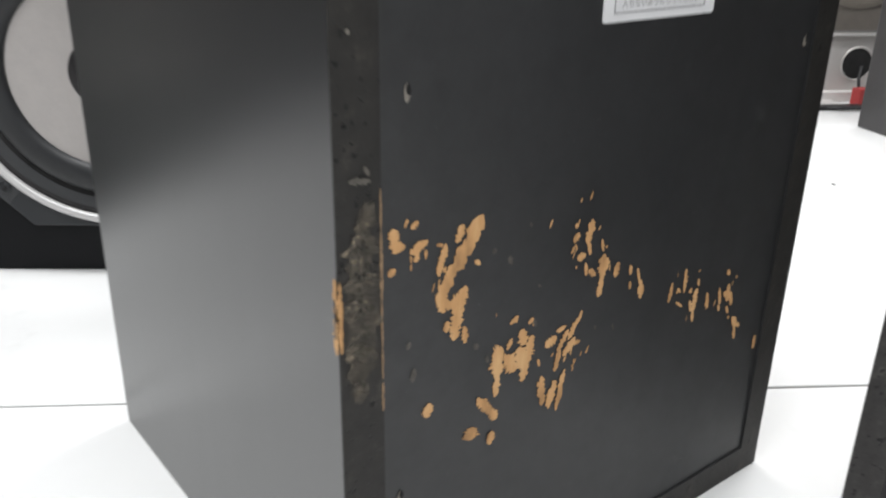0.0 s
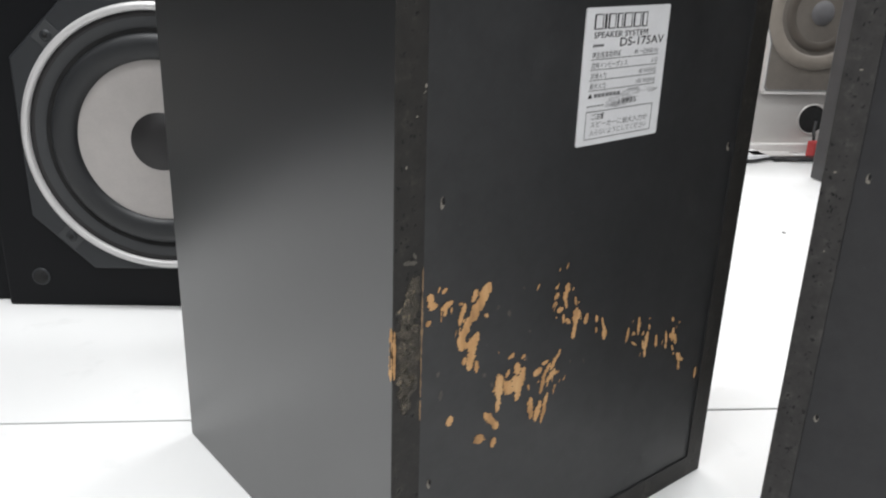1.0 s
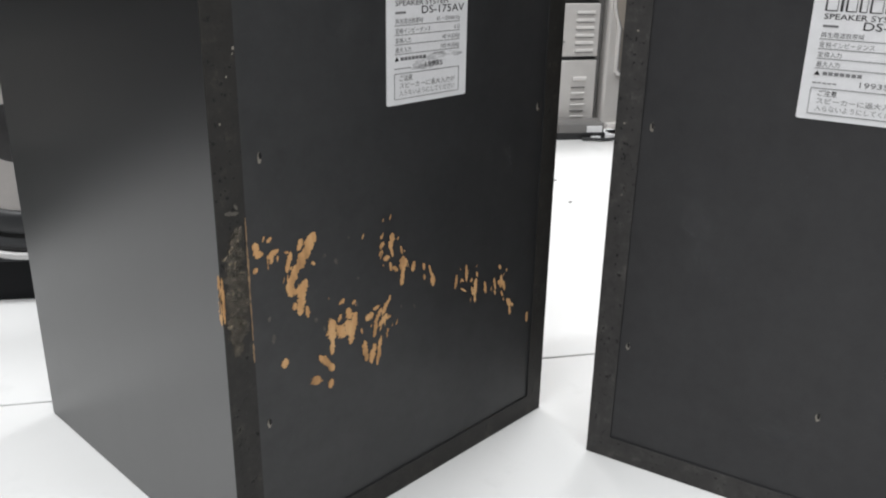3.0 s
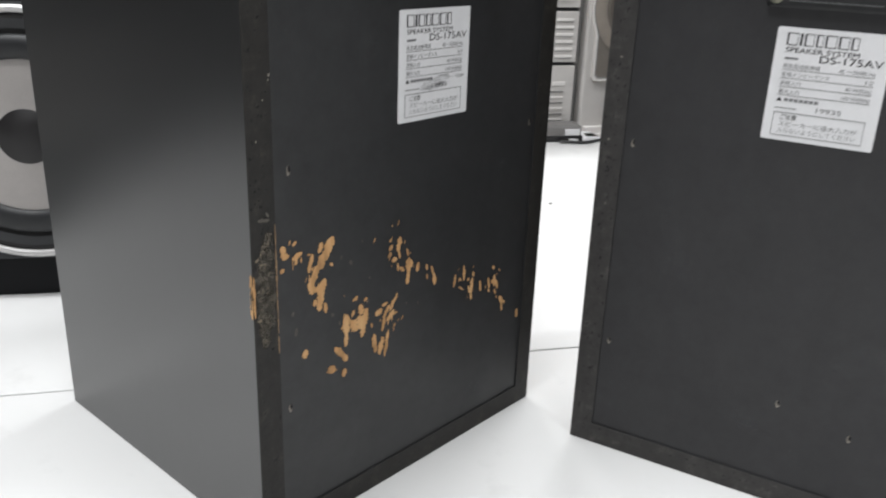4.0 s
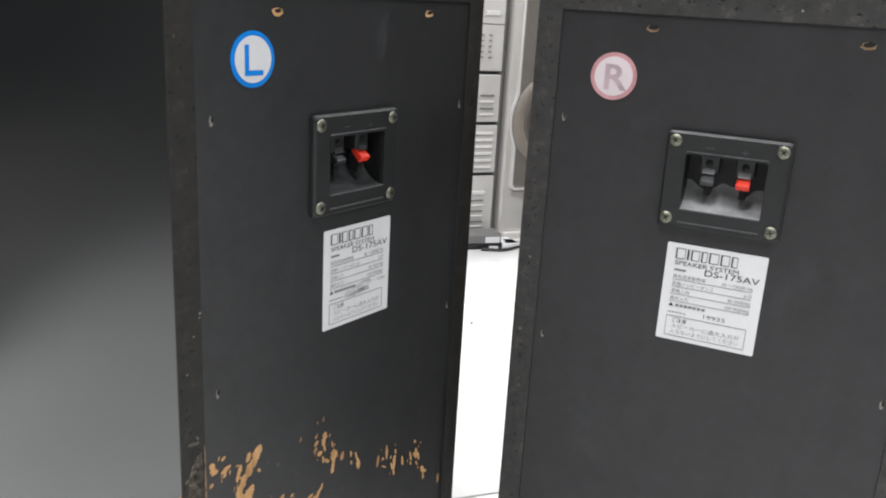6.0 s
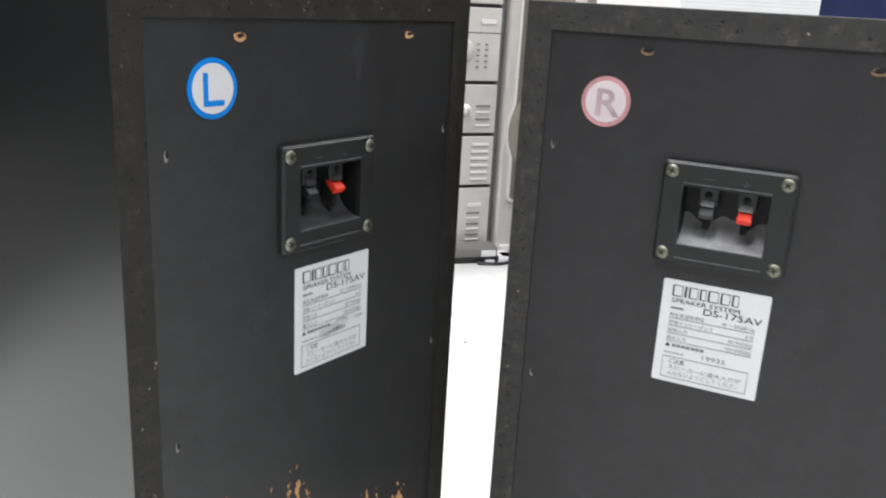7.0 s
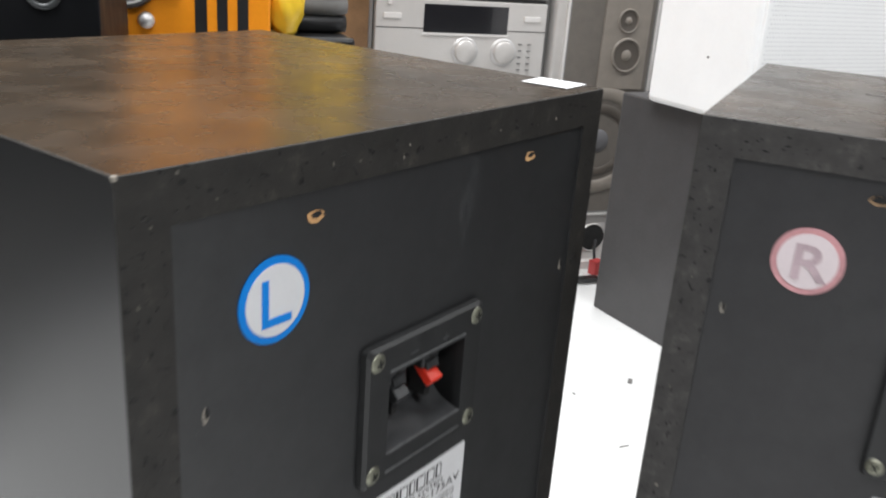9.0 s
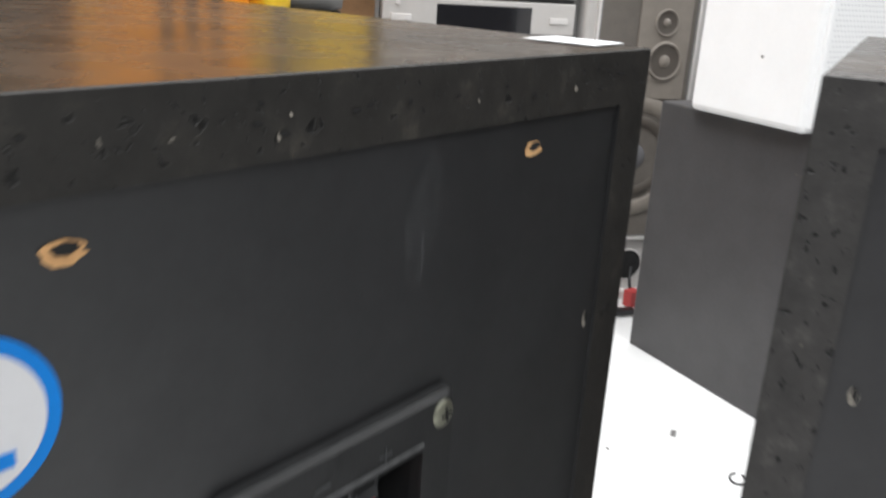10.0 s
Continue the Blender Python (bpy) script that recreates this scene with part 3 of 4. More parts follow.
def channel_sticker(parent, letter, cx, cz, ring, film, ink):
    m = pose(cx, RECESS - 0.0001, cz) @ TO_BACK
    st = part("channel_sticker", lathe([(0, 0.0005), (0.0150, 0.0005), (0.0150, 0.0)], m, 48, False), ring, parent, "round channel sticker")
    part("sticker_face", lathe([(0, 0.00085), (0.0124, 0.00085), (0.0124, 0.0005)], m, 48, False), film, st)
    if letter == "R":
        writing("letter", letter, 0.0225, cx + 0.0006, RECESS - 0.0012, cz - 0.0082, ink, st, 0.0150, 0.0004, "CENTER")
    else:
        b = box((cx - 0.0060, RECESS - 0.0012, cz - 0.0085), (cx - 0.0032, RECESS - 0.0009, cz + 0.0078))
        box((cx - 0.0032, RECESS - 0.0012, cz - 0.0085), (cx + 0.0066, RECESS - 0.0009, cz - 0.0058), bm=b)
        part("letter", b, ink, st)


def speaker(m, label, letter, shift, edge_mat, back_mat, dust):
    sp = thing("bookshelf_speaker", m, label, "speaker", "pair of black speakers")
    part("cabinet", cabinet_shell(), [M_SIDE, edge_mat, M_TOP, back_mat], sp)
    tx, tz = (0.1350, 0.3607) if letter == "L" else (0.1311, 0.3587)
    outer = round_rect(BOARD - 0.001, WIDE - BOARD + 0.001, BOARD - 0.001, TALL - BOARD + 0.001, 0.0005)
    panel = part("back_panel", frame_plate(outer, round_rect(tx - 0.026, tx + 0.026, tz - 0.0215, tz + 0.0215, 0.0005), RECESS, RECESS + 0.015), back_mat, sp)
    part("front_baffle", box((BOARD - 0.001, DEEP - 0.02, BOARD - 0.001), (WIDE - BOARD + 0.001, DEEP - 0.003, TALL - BOARD + 0.001)), M_MONBLACK, sp)
    terminal(sp, tx, tz + 0.0005, dust)
    low = 0.2525 if letter == "L" else 0.2507
    rating_label(sp, 0.1100 + shift, 0.1726 + shift, low, low + 0.0667, letter == "L")
    return sp, panel


LEFT = pose(0.1270, 0.2193, 0)
RIGHT = pose(0.3715, 0.1605, 0, 0, 0, -78.3)
left_speaker, left_panel = speaker(LEFT, "black speaker seen from behind, back panel chipped to bare wood", "L", 0.0, M_EDGE, M_BACK, M_WELL)
right_speaker, right_panel = speaker(RIGHT, "black speaker seen from behind, intact back panel", "R", -0.0078, M_EDGE_PALE, M_BACK_DUSTY, M_WELLDUSTLIT)
channel_sticker(left_speaker, "L", 0.0549, 0.4254, M_BLUE, M_STICKER, M_BLUE)
channel_sticker(right_speaker, "R", 0.0540, 0.4195, M_PINK, M_PINKFILM, M_PINKLETTER)

for hx, hz, tan in ((0.0722, 0.4500, True), (0.2045, 0.4508, True), (0.0268, 0.3945, False), (0.2445, 0.389, False), (0.0268, 0.2385, False), (0.2440, 0.2355, False), (0.0235, 0.092, False)):
    screw_hole(left_panel, hx, hz, tan)
for hx, hz, tan in ((0.0755, 0.4505, True), (0.1975, 0.449, True), (0.0235, 0.390, False), (0.2375, 0.390, False), (0.0230, 0.2345, False), (0.243, 0.237, False), (0.0222, 0.088, False), (0.142, 0.075, False), (0.188, 0.064, False)):
    screw_hole(right_panel, hx, hz, tan, True)

CHIP_Y = RECESS - 0.0003
flakes(left_panel, M_CHIP, CHIP_Y, ((0.0581, 0.1922, 0.0472, 0.1759, 0.0062), (0.0477, 0.1789, 0.0396, 0.1657, 0.0046), (0.0408, 0.1685, 0.0419, 0.1618, 0.0043), (0.0441, 0.1627, 0.0497, 0.1641, 0.0051), (0.0513, 0.1674, 0.0488, 0.1612, 0.0044),
    (0.0489, 0.1627, 0.0469, 0.1495, 0.0047), (0.0514, 0.1522, 0.0520, 0.1464, 0.0026), (0.0438, 0.1564, 0.0433, 0.1533, 0.0025), (0.0496, 0.1908, 0.0476, 0.1861, 0.0032), (0.0557, 0.1766, 0.0575, 0.1751, 0.0018),
    (0.0423, 0.1858, 0.0397, 0.1757, 0.0028), (0.0388, 0.1867, 0.0409, 0.1861, 0.0014), (0.0213, 0.1955, 0.0222, 0.1884, 0.0036), (0.0216, 0.1895, 0.0252, 0.1894, 0.0029), (0.0344, 0.1889, 0.0284, 0.1866, 0.0030),
    (0.0308, 0.1854, 0.0300, 0.1832, 0.0020), (0.0197, 0.1808, 0.0215, 0.1821, 0.0023), (0.0286, 0.1950, 0.0307, 0.1965, 0.0020)))
flakes(left_panel, M_CHIP, CHIP_Y, ((0.0695, 0.1369, 0.0667, 0.1352, 0.0063), (0.0675, 0.1349, 0.0681, 0.1271, 0.0059), (0.0685, 0.1270, 0.0675, 0.1183, 0.0032), (0.0727, 0.1330, 0.0766, 0.1264, 0.0061), (0.0788, 0.1343, 0.0808, 0.1266, 0.0058),
    (0.0851, 0.1374, 0.0829, 0.1276, 0.0050), (0.0829, 0.1276, 0.0811, 0.1202, 0.0037), (0.0798, 0.1416, 0.0809, 0.1364, 0.0041), (0.0738, 0.1470, 0.0771, 0.1486, 0.0020), (0.0728, 0.1365, 0.0745, 0.1400, 0.0020),
    (0.0591, 0.1195, 0.0649, 0.1123, 0.0039), (0.0649, 0.1130, 0.0680, 0.1082, 0.0036), (0.0564, 0.1073, 0.0555, 0.1042, 0.0070), (0.0662, 0.1018, 0.0657, 0.0977, 0.0036), (0.0359, 0.1259, 0.0350, 0.1222, 0.0039),
    (0.0759, 0.1490, 0.0766, 0.1468, 0.0016)))
flakes(left_panel, M_CHIP, CHIP_Y, ((0.1121, 0.1407, 0.1112, 0.1367, 0.0018), (0.1103, 0.1377, 0.1058, 0.1303, 0.0036), (0.1049, 0.1341, 0.1000, 0.1269, 0.0031), (0.1090, 0.1292, 0.1036, 0.1238, 0.0040), (0.1009, 0.1266, 0.0991, 0.1182, 0.0035),
    (0.0979, 0.1330, 0.0935, 0.1313, 0.0039), (0.1058, 0.1274, 0.1121, 0.1270, 0.0027), (0.0917, 0.1173, 0.0929, 0.1048, 0.0035), (0.1045, 0.1162, 0.1013, 0.0989, 0.0036), (0.0995, 0.1125, 0.0968, 0.1018, 0.0035),
    (0.0969, 0.1099, 0.0959, 0.1029, 0.0022), (0.1032, 0.1365, 0.0988, 0.1359, 0.0026), (0.0831, 0.1443, 0.0852, 0.1453, 0.0017), (0.0892, 0.1264, 0.0900, 0.1233, 0.0013)))
flakes(left_panel, M_CHIP, CHIP_Y, ((0.1141, 0.1785, 0.1124, 0.1704, 0.0044), (0.1129, 0.1703, 0.1142, 0.1648, 0.0022), (0.1050, 0.1725, 0.1067, 0.1747, 0.0035), (0.1037, 0.1677, 0.1050, 0.1701, 0.0017), (0.1076, 0.1649, 0.1111, 0.1649, 0.0035),
    (0.1050, 0.1786, 0.1058, 0.1787, 0.0026), (0.1205, 0.1693, 0.1219, 0.1643, 0.0018), (0.1224, 0.1617, 0.1225, 0.1536, 0.0060), (0.1225, 0.1536, 0.1212, 0.1450, 0.0037), (0.1179, 0.1549, 0.1143, 0.1578, 0.0027),
    (0.1120, 0.1612, 0.1129, 0.1564, 0.0022), (0.1256, 0.1580, 0.1224, 0.1600, 0.0032), (0.1317, 0.1562, 0.1304, 0.1512, 0.0038), (0.1394, 0.1533, 0.1400, 0.1495, 0.0024), (0.1401, 0.1458, 0.1406, 0.1427, 0.0020),
    (0.1443, 0.1507, 0.1465, 0.1438, 0.0020), (0.1470, 0.1444, 0.1482, 0.1366, 0.0035), (0.1490, 0.1420, 0.1491, 0.1378, 0.0020)))
flakes(left_panel, M_CHIP, CHIP_Y, ((0.1785, 0.1419, 0.1791, 0.1301, 0.0022), (0.1697, 0.1369, 0.1689, 0.1294, 0.0027), (0.1739, 0.1267, 0.1789, 0.1231, 0.0016), (0.1741, 0.1332, 0.1763, 0.1310, 0.0016), (0.1843, 0.1246, 0.1857, 0.1190, 0.0022),
    (0.1885, 0.1288, 0.1874, 0.1184, 0.0045), (0.1874, 0.1184, 0.1882, 0.1129, 0.0023), (0.1887, 0.1339, 0.1895, 0.1309, 0.0017), (0.1971, 0.1246, 0.1988, 0.1168, 0.0023), (0.1979, 0.1211, 0.1970, 0.1182, 0.0017)))
flakes(left_panel, M_CHIP, CHIP_Y, ((0.2140, 0.1243, 0.2146, 0.1159, 0.0036), (0.2069, 0.1244, 0.2087, 0.1157, 0.0024), (0.2167, 0.1194, 0.2184, 0.1127, 0.0031), (0.2113, 0.1211, 0.2157, 0.1173, 0.0036), (0.2075, 0.1153, 0.2089, 0.1124, 0.0018),
    (0.2116, 0.1323, 0.2130, 0.1299, 0.0024), (0.2148, 0.1126, 0.2163, 0.1088, 0.0018), (0.2214, 0.1046, 0.2255, 0.0990, 0.0038), (0.2267, 0.0995, 0.2287, 0.0980, 0.0025), (0.2244, 0.0981, 0.2255, 0.0922, 0.0025),
    (0.2449, 0.0870, 0.2448, 0.0804, 0.0033), (0.2546, 0.0881, 0.2567, 0.0798, 0.0034)))
flakes(left_panel, M_GREYCHIP, CHIP_Y, ((0.0296, 0.1427, 0.0290, 0.1384, 0.0021), (0.0269, 0.1517, 0.0277, 0.1536, 0.0017), (0.0637, 0.1784, 0.0648, 0.1781, 0.0019), (0.0717, 0.1742, 0.0728, 0.1713, 0.0020), (0.0871, 0.1590, 0.0883, 0.1580, 0.0012),
    (0.1208, 0.1314, 0.1213, 0.1297, 0.0014), (0.1317, 0.1288, 0.1327, 0.1259, 0.0014), (0.0564, 0.1435, 0.0579, 0.1417, 0.0019), (0.0810, 0.1849, 0.0818, 0.1838, 0.0012), (0.0624, 0.1367, 0.0631, 0.1344, 0.0016),
    (0.0852, 0.1453, 0.0869, 0.1420, 0.0017)), "scuff")
SCATTER = random.Random(21)
for k in range(70):
    cx, cz = SCATTER.choice(((0.048, 0.172), (0.075, 0.131), (0.103, 0.122), (0.108, 0.170), (0.118, 0.158), (0.178, 0.132), (0.190, 0.124), (0.214, 0.118), (0.028, 0.189)))
    part("paint_chip", blob(cx + SCATTER.gauss(0, 0.0065), cz + SCATTER.gauss(0, 0.0075), SCATTER.uniform(0.0012, 0.0036), SCATTER.uniform(0.0005, 0.0012), SCATTER.uniform(-12, 28), CHIP_Y, 0.4, 12), M_CHIP, left_panel)
# faint pale rubs on both back panels
spots(left_panel, M_PALERUB, CHIP_Y, ((0.195, 0.036, 0.020, 0.009, 60), (0.160, 0.440, 0.040, 0.012, 14), (0.085, 0.300, 0.030, 0.010, 30), (0.215, 0.205, 0.024, 0.008, -10)), "pale_rub")
spots(right_panel, M_PALERUB, CHIP_Y, ((0.075, 0.395, 0.030, 0.020, 40), (0.180, 0.300, 0.050, 0.016, 20), (0.060, 0.170, 0.050, 0.020, -25), (0.190, 0.120, 0.040, 0.022, 60), (0.120, 0.055, 0.016, 0.040, 10)), "pale_rub")
# bare seam beside the rim, and the bare spot on the corner of the side
SEAM = BOARD - 0.0004
flakes(left_speaker, M_SCUFF, -0.0002, ((SEAM, 0.2110, SEAM, 0.1960, 0.0006), (SEAM, 0.1975, SEAM, 0.1720, 0.0010), (SEAM, 0.1735, SEAM, 0.1560, 0.0008),
    (SEAM, 0.1570, SEAM, 0.1445, 0.0007), (SEAM, 0.1430, SEAM, 0.1320, 0.0009)), "bare_seam", 0.0006)
spots(left_speaker, M_RUB, -0.0003, ((0.0085, 0.190, 0.017, 0.0120, 8), (0.0080, 0.178, 0.019, 0.0135, -6), (0.0088, 0.165, 0.020, 0.0130, 5), (0.0078, 0.153, 0.014, 0.0115, -10),
    (0.0105, 0.202, 0.011, 0.0070, 15), (0.0070, 0.143, 0.009, 0.0060, 0)), "rubbed_spot")
flakes(left_speaker, M_GREYCHIP, -0.0004, ((0.0055, 0.2150, 0.0120, 0.2140, 0.0022), (0.0105, 0.2185, 0.0118, 0.2160, 0.0014)), "brown_scuff")
flakes(left_speaker, M_CHIP, -0.0004, ((0.0006, 0.1838, 0.0006, 0.1590, 0.0015),), "bare_corner")
for z0, z1, wide in ((0.1845, 0.1700, 0.0022), (0.1735, 0.1588, 0.0026)):      # the same knock on the side face
    knock = flake(0.0010, z0, 0.0010, z1, wide, 0.0004)
    bmesh.ops.transform(knock, matrix=pose(0, 0, 0, 0, 0, 90), verts=knock.verts)
    part("bare_corner", knock, M_CHIP, left_speaker)
part("corner_core", box((-0.0006, 0.0009, 0.164), (0.0002, 0.0017, 0.178), 0.0002), M_GREYCHIP, left_speaker)
for sp, nicks in ((left_speaker, ((0.010, 0.4600), (0.019, 0.4738), (0.032, 0.4640), (0.079, 0.4670), (0.092, 0.4660), (0.115, 0.4640), (0.118, 0.4680), (0.177, 0.4660), (0.222, 0.4660), (0.005, 0.438), (0.0155, 0.2915), (0.0150, 0.2890), (0.011, 0.279), (0.006, 0.258))),
                  (right_speaker, ((0.008, 0.402), (0.007, 0.345), (0.009, 0.290), (0.006, 0.235), (0.0085, 0.190), (0.080, 0.468), (0.160, 0.466)))):
    for px, pz in nicks:
        part("nick", blob(px, pz, SCATTER.uniform(0.0008, 0.0019), SCATTER.uniform(0.0006, 0.0016), SCATTER.uniform(-40, 40), -0.0003), M_PALECHIP if px > 0.1 or pz < 0.3 else M_GREYCHIP, sp)

# pits in the raw edges of the boards, flat blobs in the colour of shade
for sp, count, low, high in ((left_speaker, 40, 0.14, 0.46), (right_speaker, 38, 0.05, 0.46)):
    for k in range(count):
        pz = SCATTER.uniform(low, high) if k > 14 or sp is right_speaker else SCATTER.uniform(0.145, 0.195)
        part("pit", blob(SCATTER.gauss(0.0085, 0.0024), pz, SCATTER.uniform(0.0008, 0.0026), SCATTER.uniform(0.0006, 0.0013), SCATTER.uniform(-20, 20), -0.00035, 0.35, 9), M_HOLESHADE, sp)
    for k in range(18):
        part("pit", blob(SCATTER.uniform(0.02, WIDE - 0.01), TALL - BOARD * 0.5 + SCATTER.gauss(0, 0.0022), SCATTER.uniform(0.0006, 0.0012), SCATTER.uniform(0.0010, 0.0030), SCATTER.uniform(-15, 15), -0.00035, 0.35, 9), M_HOLESHADE, sp)

part("worn_corner", box((-0.0002, -0.0002, TALL - 0.0016), (0.0014, 0.0016, TALL + 0.0002), 0.0006), M_PALECHIP, left_speaker, "pale worn corner")
paper_scrap = link_mesh("paper_scrap", box((-0.0108, -0.0125, 0), (0.0108, 0.0125, 0.0003)), M_PAPER)
paper_scrap.matrix_world = LEFT @ pose(0.2545, 0.0215, TALL + 0.0004, 0, 0, 4)
tagged(paper_scrap, "small white paper sticker on top of the speaker", "sticker")


# ---- the large monitor speaker on the floor ----
MON = pose(0.078, 0.780, 0, 0, 0, -36.8)
MON_W, MON_H, MON_D = 0.335, 0.62, 0.27


def woofer(parent, cx, cz):
    y = 0.0
    k = 0.1235
    c = 0.072
    octagon = [(cx - k, cz - c), (cx - c, cz - k), (cx + c, cz - k), (cx + k, cz - c), (cx + k, cz + c), (cx + c, cz + k), (cx - c, cz + k), (cx - k, cz + c)]
    fl = plate(octagon, y - 0.006, y + 0.0005)
    bmesh.ops.bevel(fl, geom=[e for e in fl.edges if all(v.co.y < y - 0.005 for v in e.verts)], offset=0.002, segments=2, affect="EDGES", profile=0.5)
    wf = part("woofer", fl, M_FLANGE, parent, "woofer with a pale cone and bright ring")
    m = pose(cx, y, cz) @ TO_BACK
    part("trim_ring", lathe([(0.1135, 0.004), (0.1145, 0.0085), (0.1175, 0.0100), (0.1208, 0.0085), (0.1216, 0.005)], m, 96), M_ALU, wf, "bright aluminium ring")
    part("gasket_edge", lathe([(0.1090, 0.0062), (0.1100, 0.0068), (0.1135, 0.0066), (0.1137, 0.004)], m, 96), M_CAP, wf)
    part("gasket", lathe([(0.0985, 0.0050), (0.1005, 0.0072), (0.1092, 0.0070)], m, 96), M_GASKET, wf)
    # groove drawn as a near-black ring, its shade in the colour
    part("gap_ring", lathe([(0.0940, 0.0062), (0.0995, 0.0068)], m, 96), M_HOLESHADE, wf)
    roll = [(0.0725, 0.0060)] + [(0.084 - 0.0115 * math.cos(radians(a)), 0.0061 + 0.0065 * math.sin(radians(a))) for a in range(15, 166, 15)] + [(0.0958, 0.0060)]
    part("surround", lathe(roll, m, 96), M_RUBBER, wf, "dark rubber surround")
    part("cone", lathe([(0.026, 0.0062), (0.045, 0.0061), (0.060, 0.0062), (0.0735, 0.0066)], m, 96), M_CONE, wf, "pale grey paper cone")
    part("dust_cap", lathe([(0, 0.0135), (0.010, 0.0127), (0.019, 0.0102), (0.0265, 0.0062)], m, 48), M_CAP, wf)
    for sx in (-1, 1):
        for sz in (-1, 1):
            ms = pose(cx + sx * 0.0890, y - 0.0071, cz + sz * 0.0910) @ TO_BACK
            pad = box((-0.0085, -0.0008, -0.010), (0.0085, 0.0008, 0.010), 0.0004)
            bmesh.ops.transform(pad, matrix=pose(cx + sx * 0.0890, y - 0.0062, cz + sz * 0.0910, 0, -45 * sx * sz, 0), verts=pad.verts)
            part("screw_pad", pad, M_GASKET, wf)
            sc = part("flange_screw", lathe([(0, 0.0016), (0.0032, 0.0014), (0.0050, 0.0004), (0.0050, 0)], ms, 20), M_FLANGE, wf)
            part("screw_socket", lathe([(0, 0.0019), (0.0022, 0.0019), (0.0022, 0.0012)], ms, 12), M_HOLESHADE, sc)


mon = thing("monitor_speaker", MON, "large black floor speaker with pale woofer cone and bright ring", "speaker")
part("cabinet", box((0, 0, 0), (MON_W, MON_D, MON_H), 0.0025), M_MONBLACK, mon)
woofer(mon, 0.1590, 0.1648)
port = part("bass_port", lathe([(0.0285, 0.0005), (0.0290, 0.0024), (0.0315, 0.0030), (0.0335, 0.0012), (0.0336, -0.0005)], pose(0.091, 0, 0.342) @ TO_BACK, 48), M_GASKET, mon, "grey rim of a round bass port")
# flat near-black disc stands for the shade inside the port
part("port_hole", lathe([(0, 0.0006), (0.0288, 0.0006)], pose(0.091, 0, 0.342) @ TO_BACK, 40), M_HOLESHADE, port)
for hx, hz in ((0.0335, 0.0300), (MON_W - 0.0335, 0.0300)):
    peg = part("grille_socket", lathe([(0.0050, 0.0006), (0.0065, 0.0014), (0.0085, 0.0006), (0.0088, -0.0005)], pose(hx, 0, hz) @ TO_BACK, 24), M_FLANGE, mon)
    part("socket_hole", lathe([(0, 0.0016), (0.0068, 0.0016), (0.0069, 0.0005)], pose(hx, 0, hz) @ TO_BACK, 20), M_HOLESHADE, peg)
knob = part("level_control", lathe([(0.0075, 0.0004), (0.0078, 0.003), (0.0105, 0.0035), (0.0120, 0.001), (0.0122, -0.0005)], pose(0.3000, 0, 0.4880) @ TO_BACK, 28), M_GREYLEVER, mon, "small grey ring of a level control")
part("control_hole", lathe([(0, 0.0006), (0.0076, 0.0006)], pose(0.3000, 0, 0.4880) @ TO_BACK, 20), M_HOLESHADE, knob)
em = box((0.222, -0.0010, 0.4640), (0.2460, 0.0004, 0.4655))
box((0.2445, -0.0010, 0.4580), (0.2460, 0.0004, 0.4655), bm=em)
box((0.2300, -0.0010, 0.4730), (0.2480, 0.0004, 0.4740), bm=em)
part("emblem", em, M_SILVER, mon)


tagged(mon, group="black floor speakers")
# k = 2 stands out of view, added so that the side foil mirrors dark
for k in (1, 2):
    copy_thing(mon, MON @ pose(-k * (MON_W + 0.003), 0.012 * k, 0))

# ---- the row of audio gear along the back ----
ROW = pose(0, 0, 0, 0, 0, -32.0)
FRONT = 1.290


def at_row(s, d=FRONT, z=0.0, turn=0.0):
    return ROW @ pose(s, d, z, 0, 0, turn)


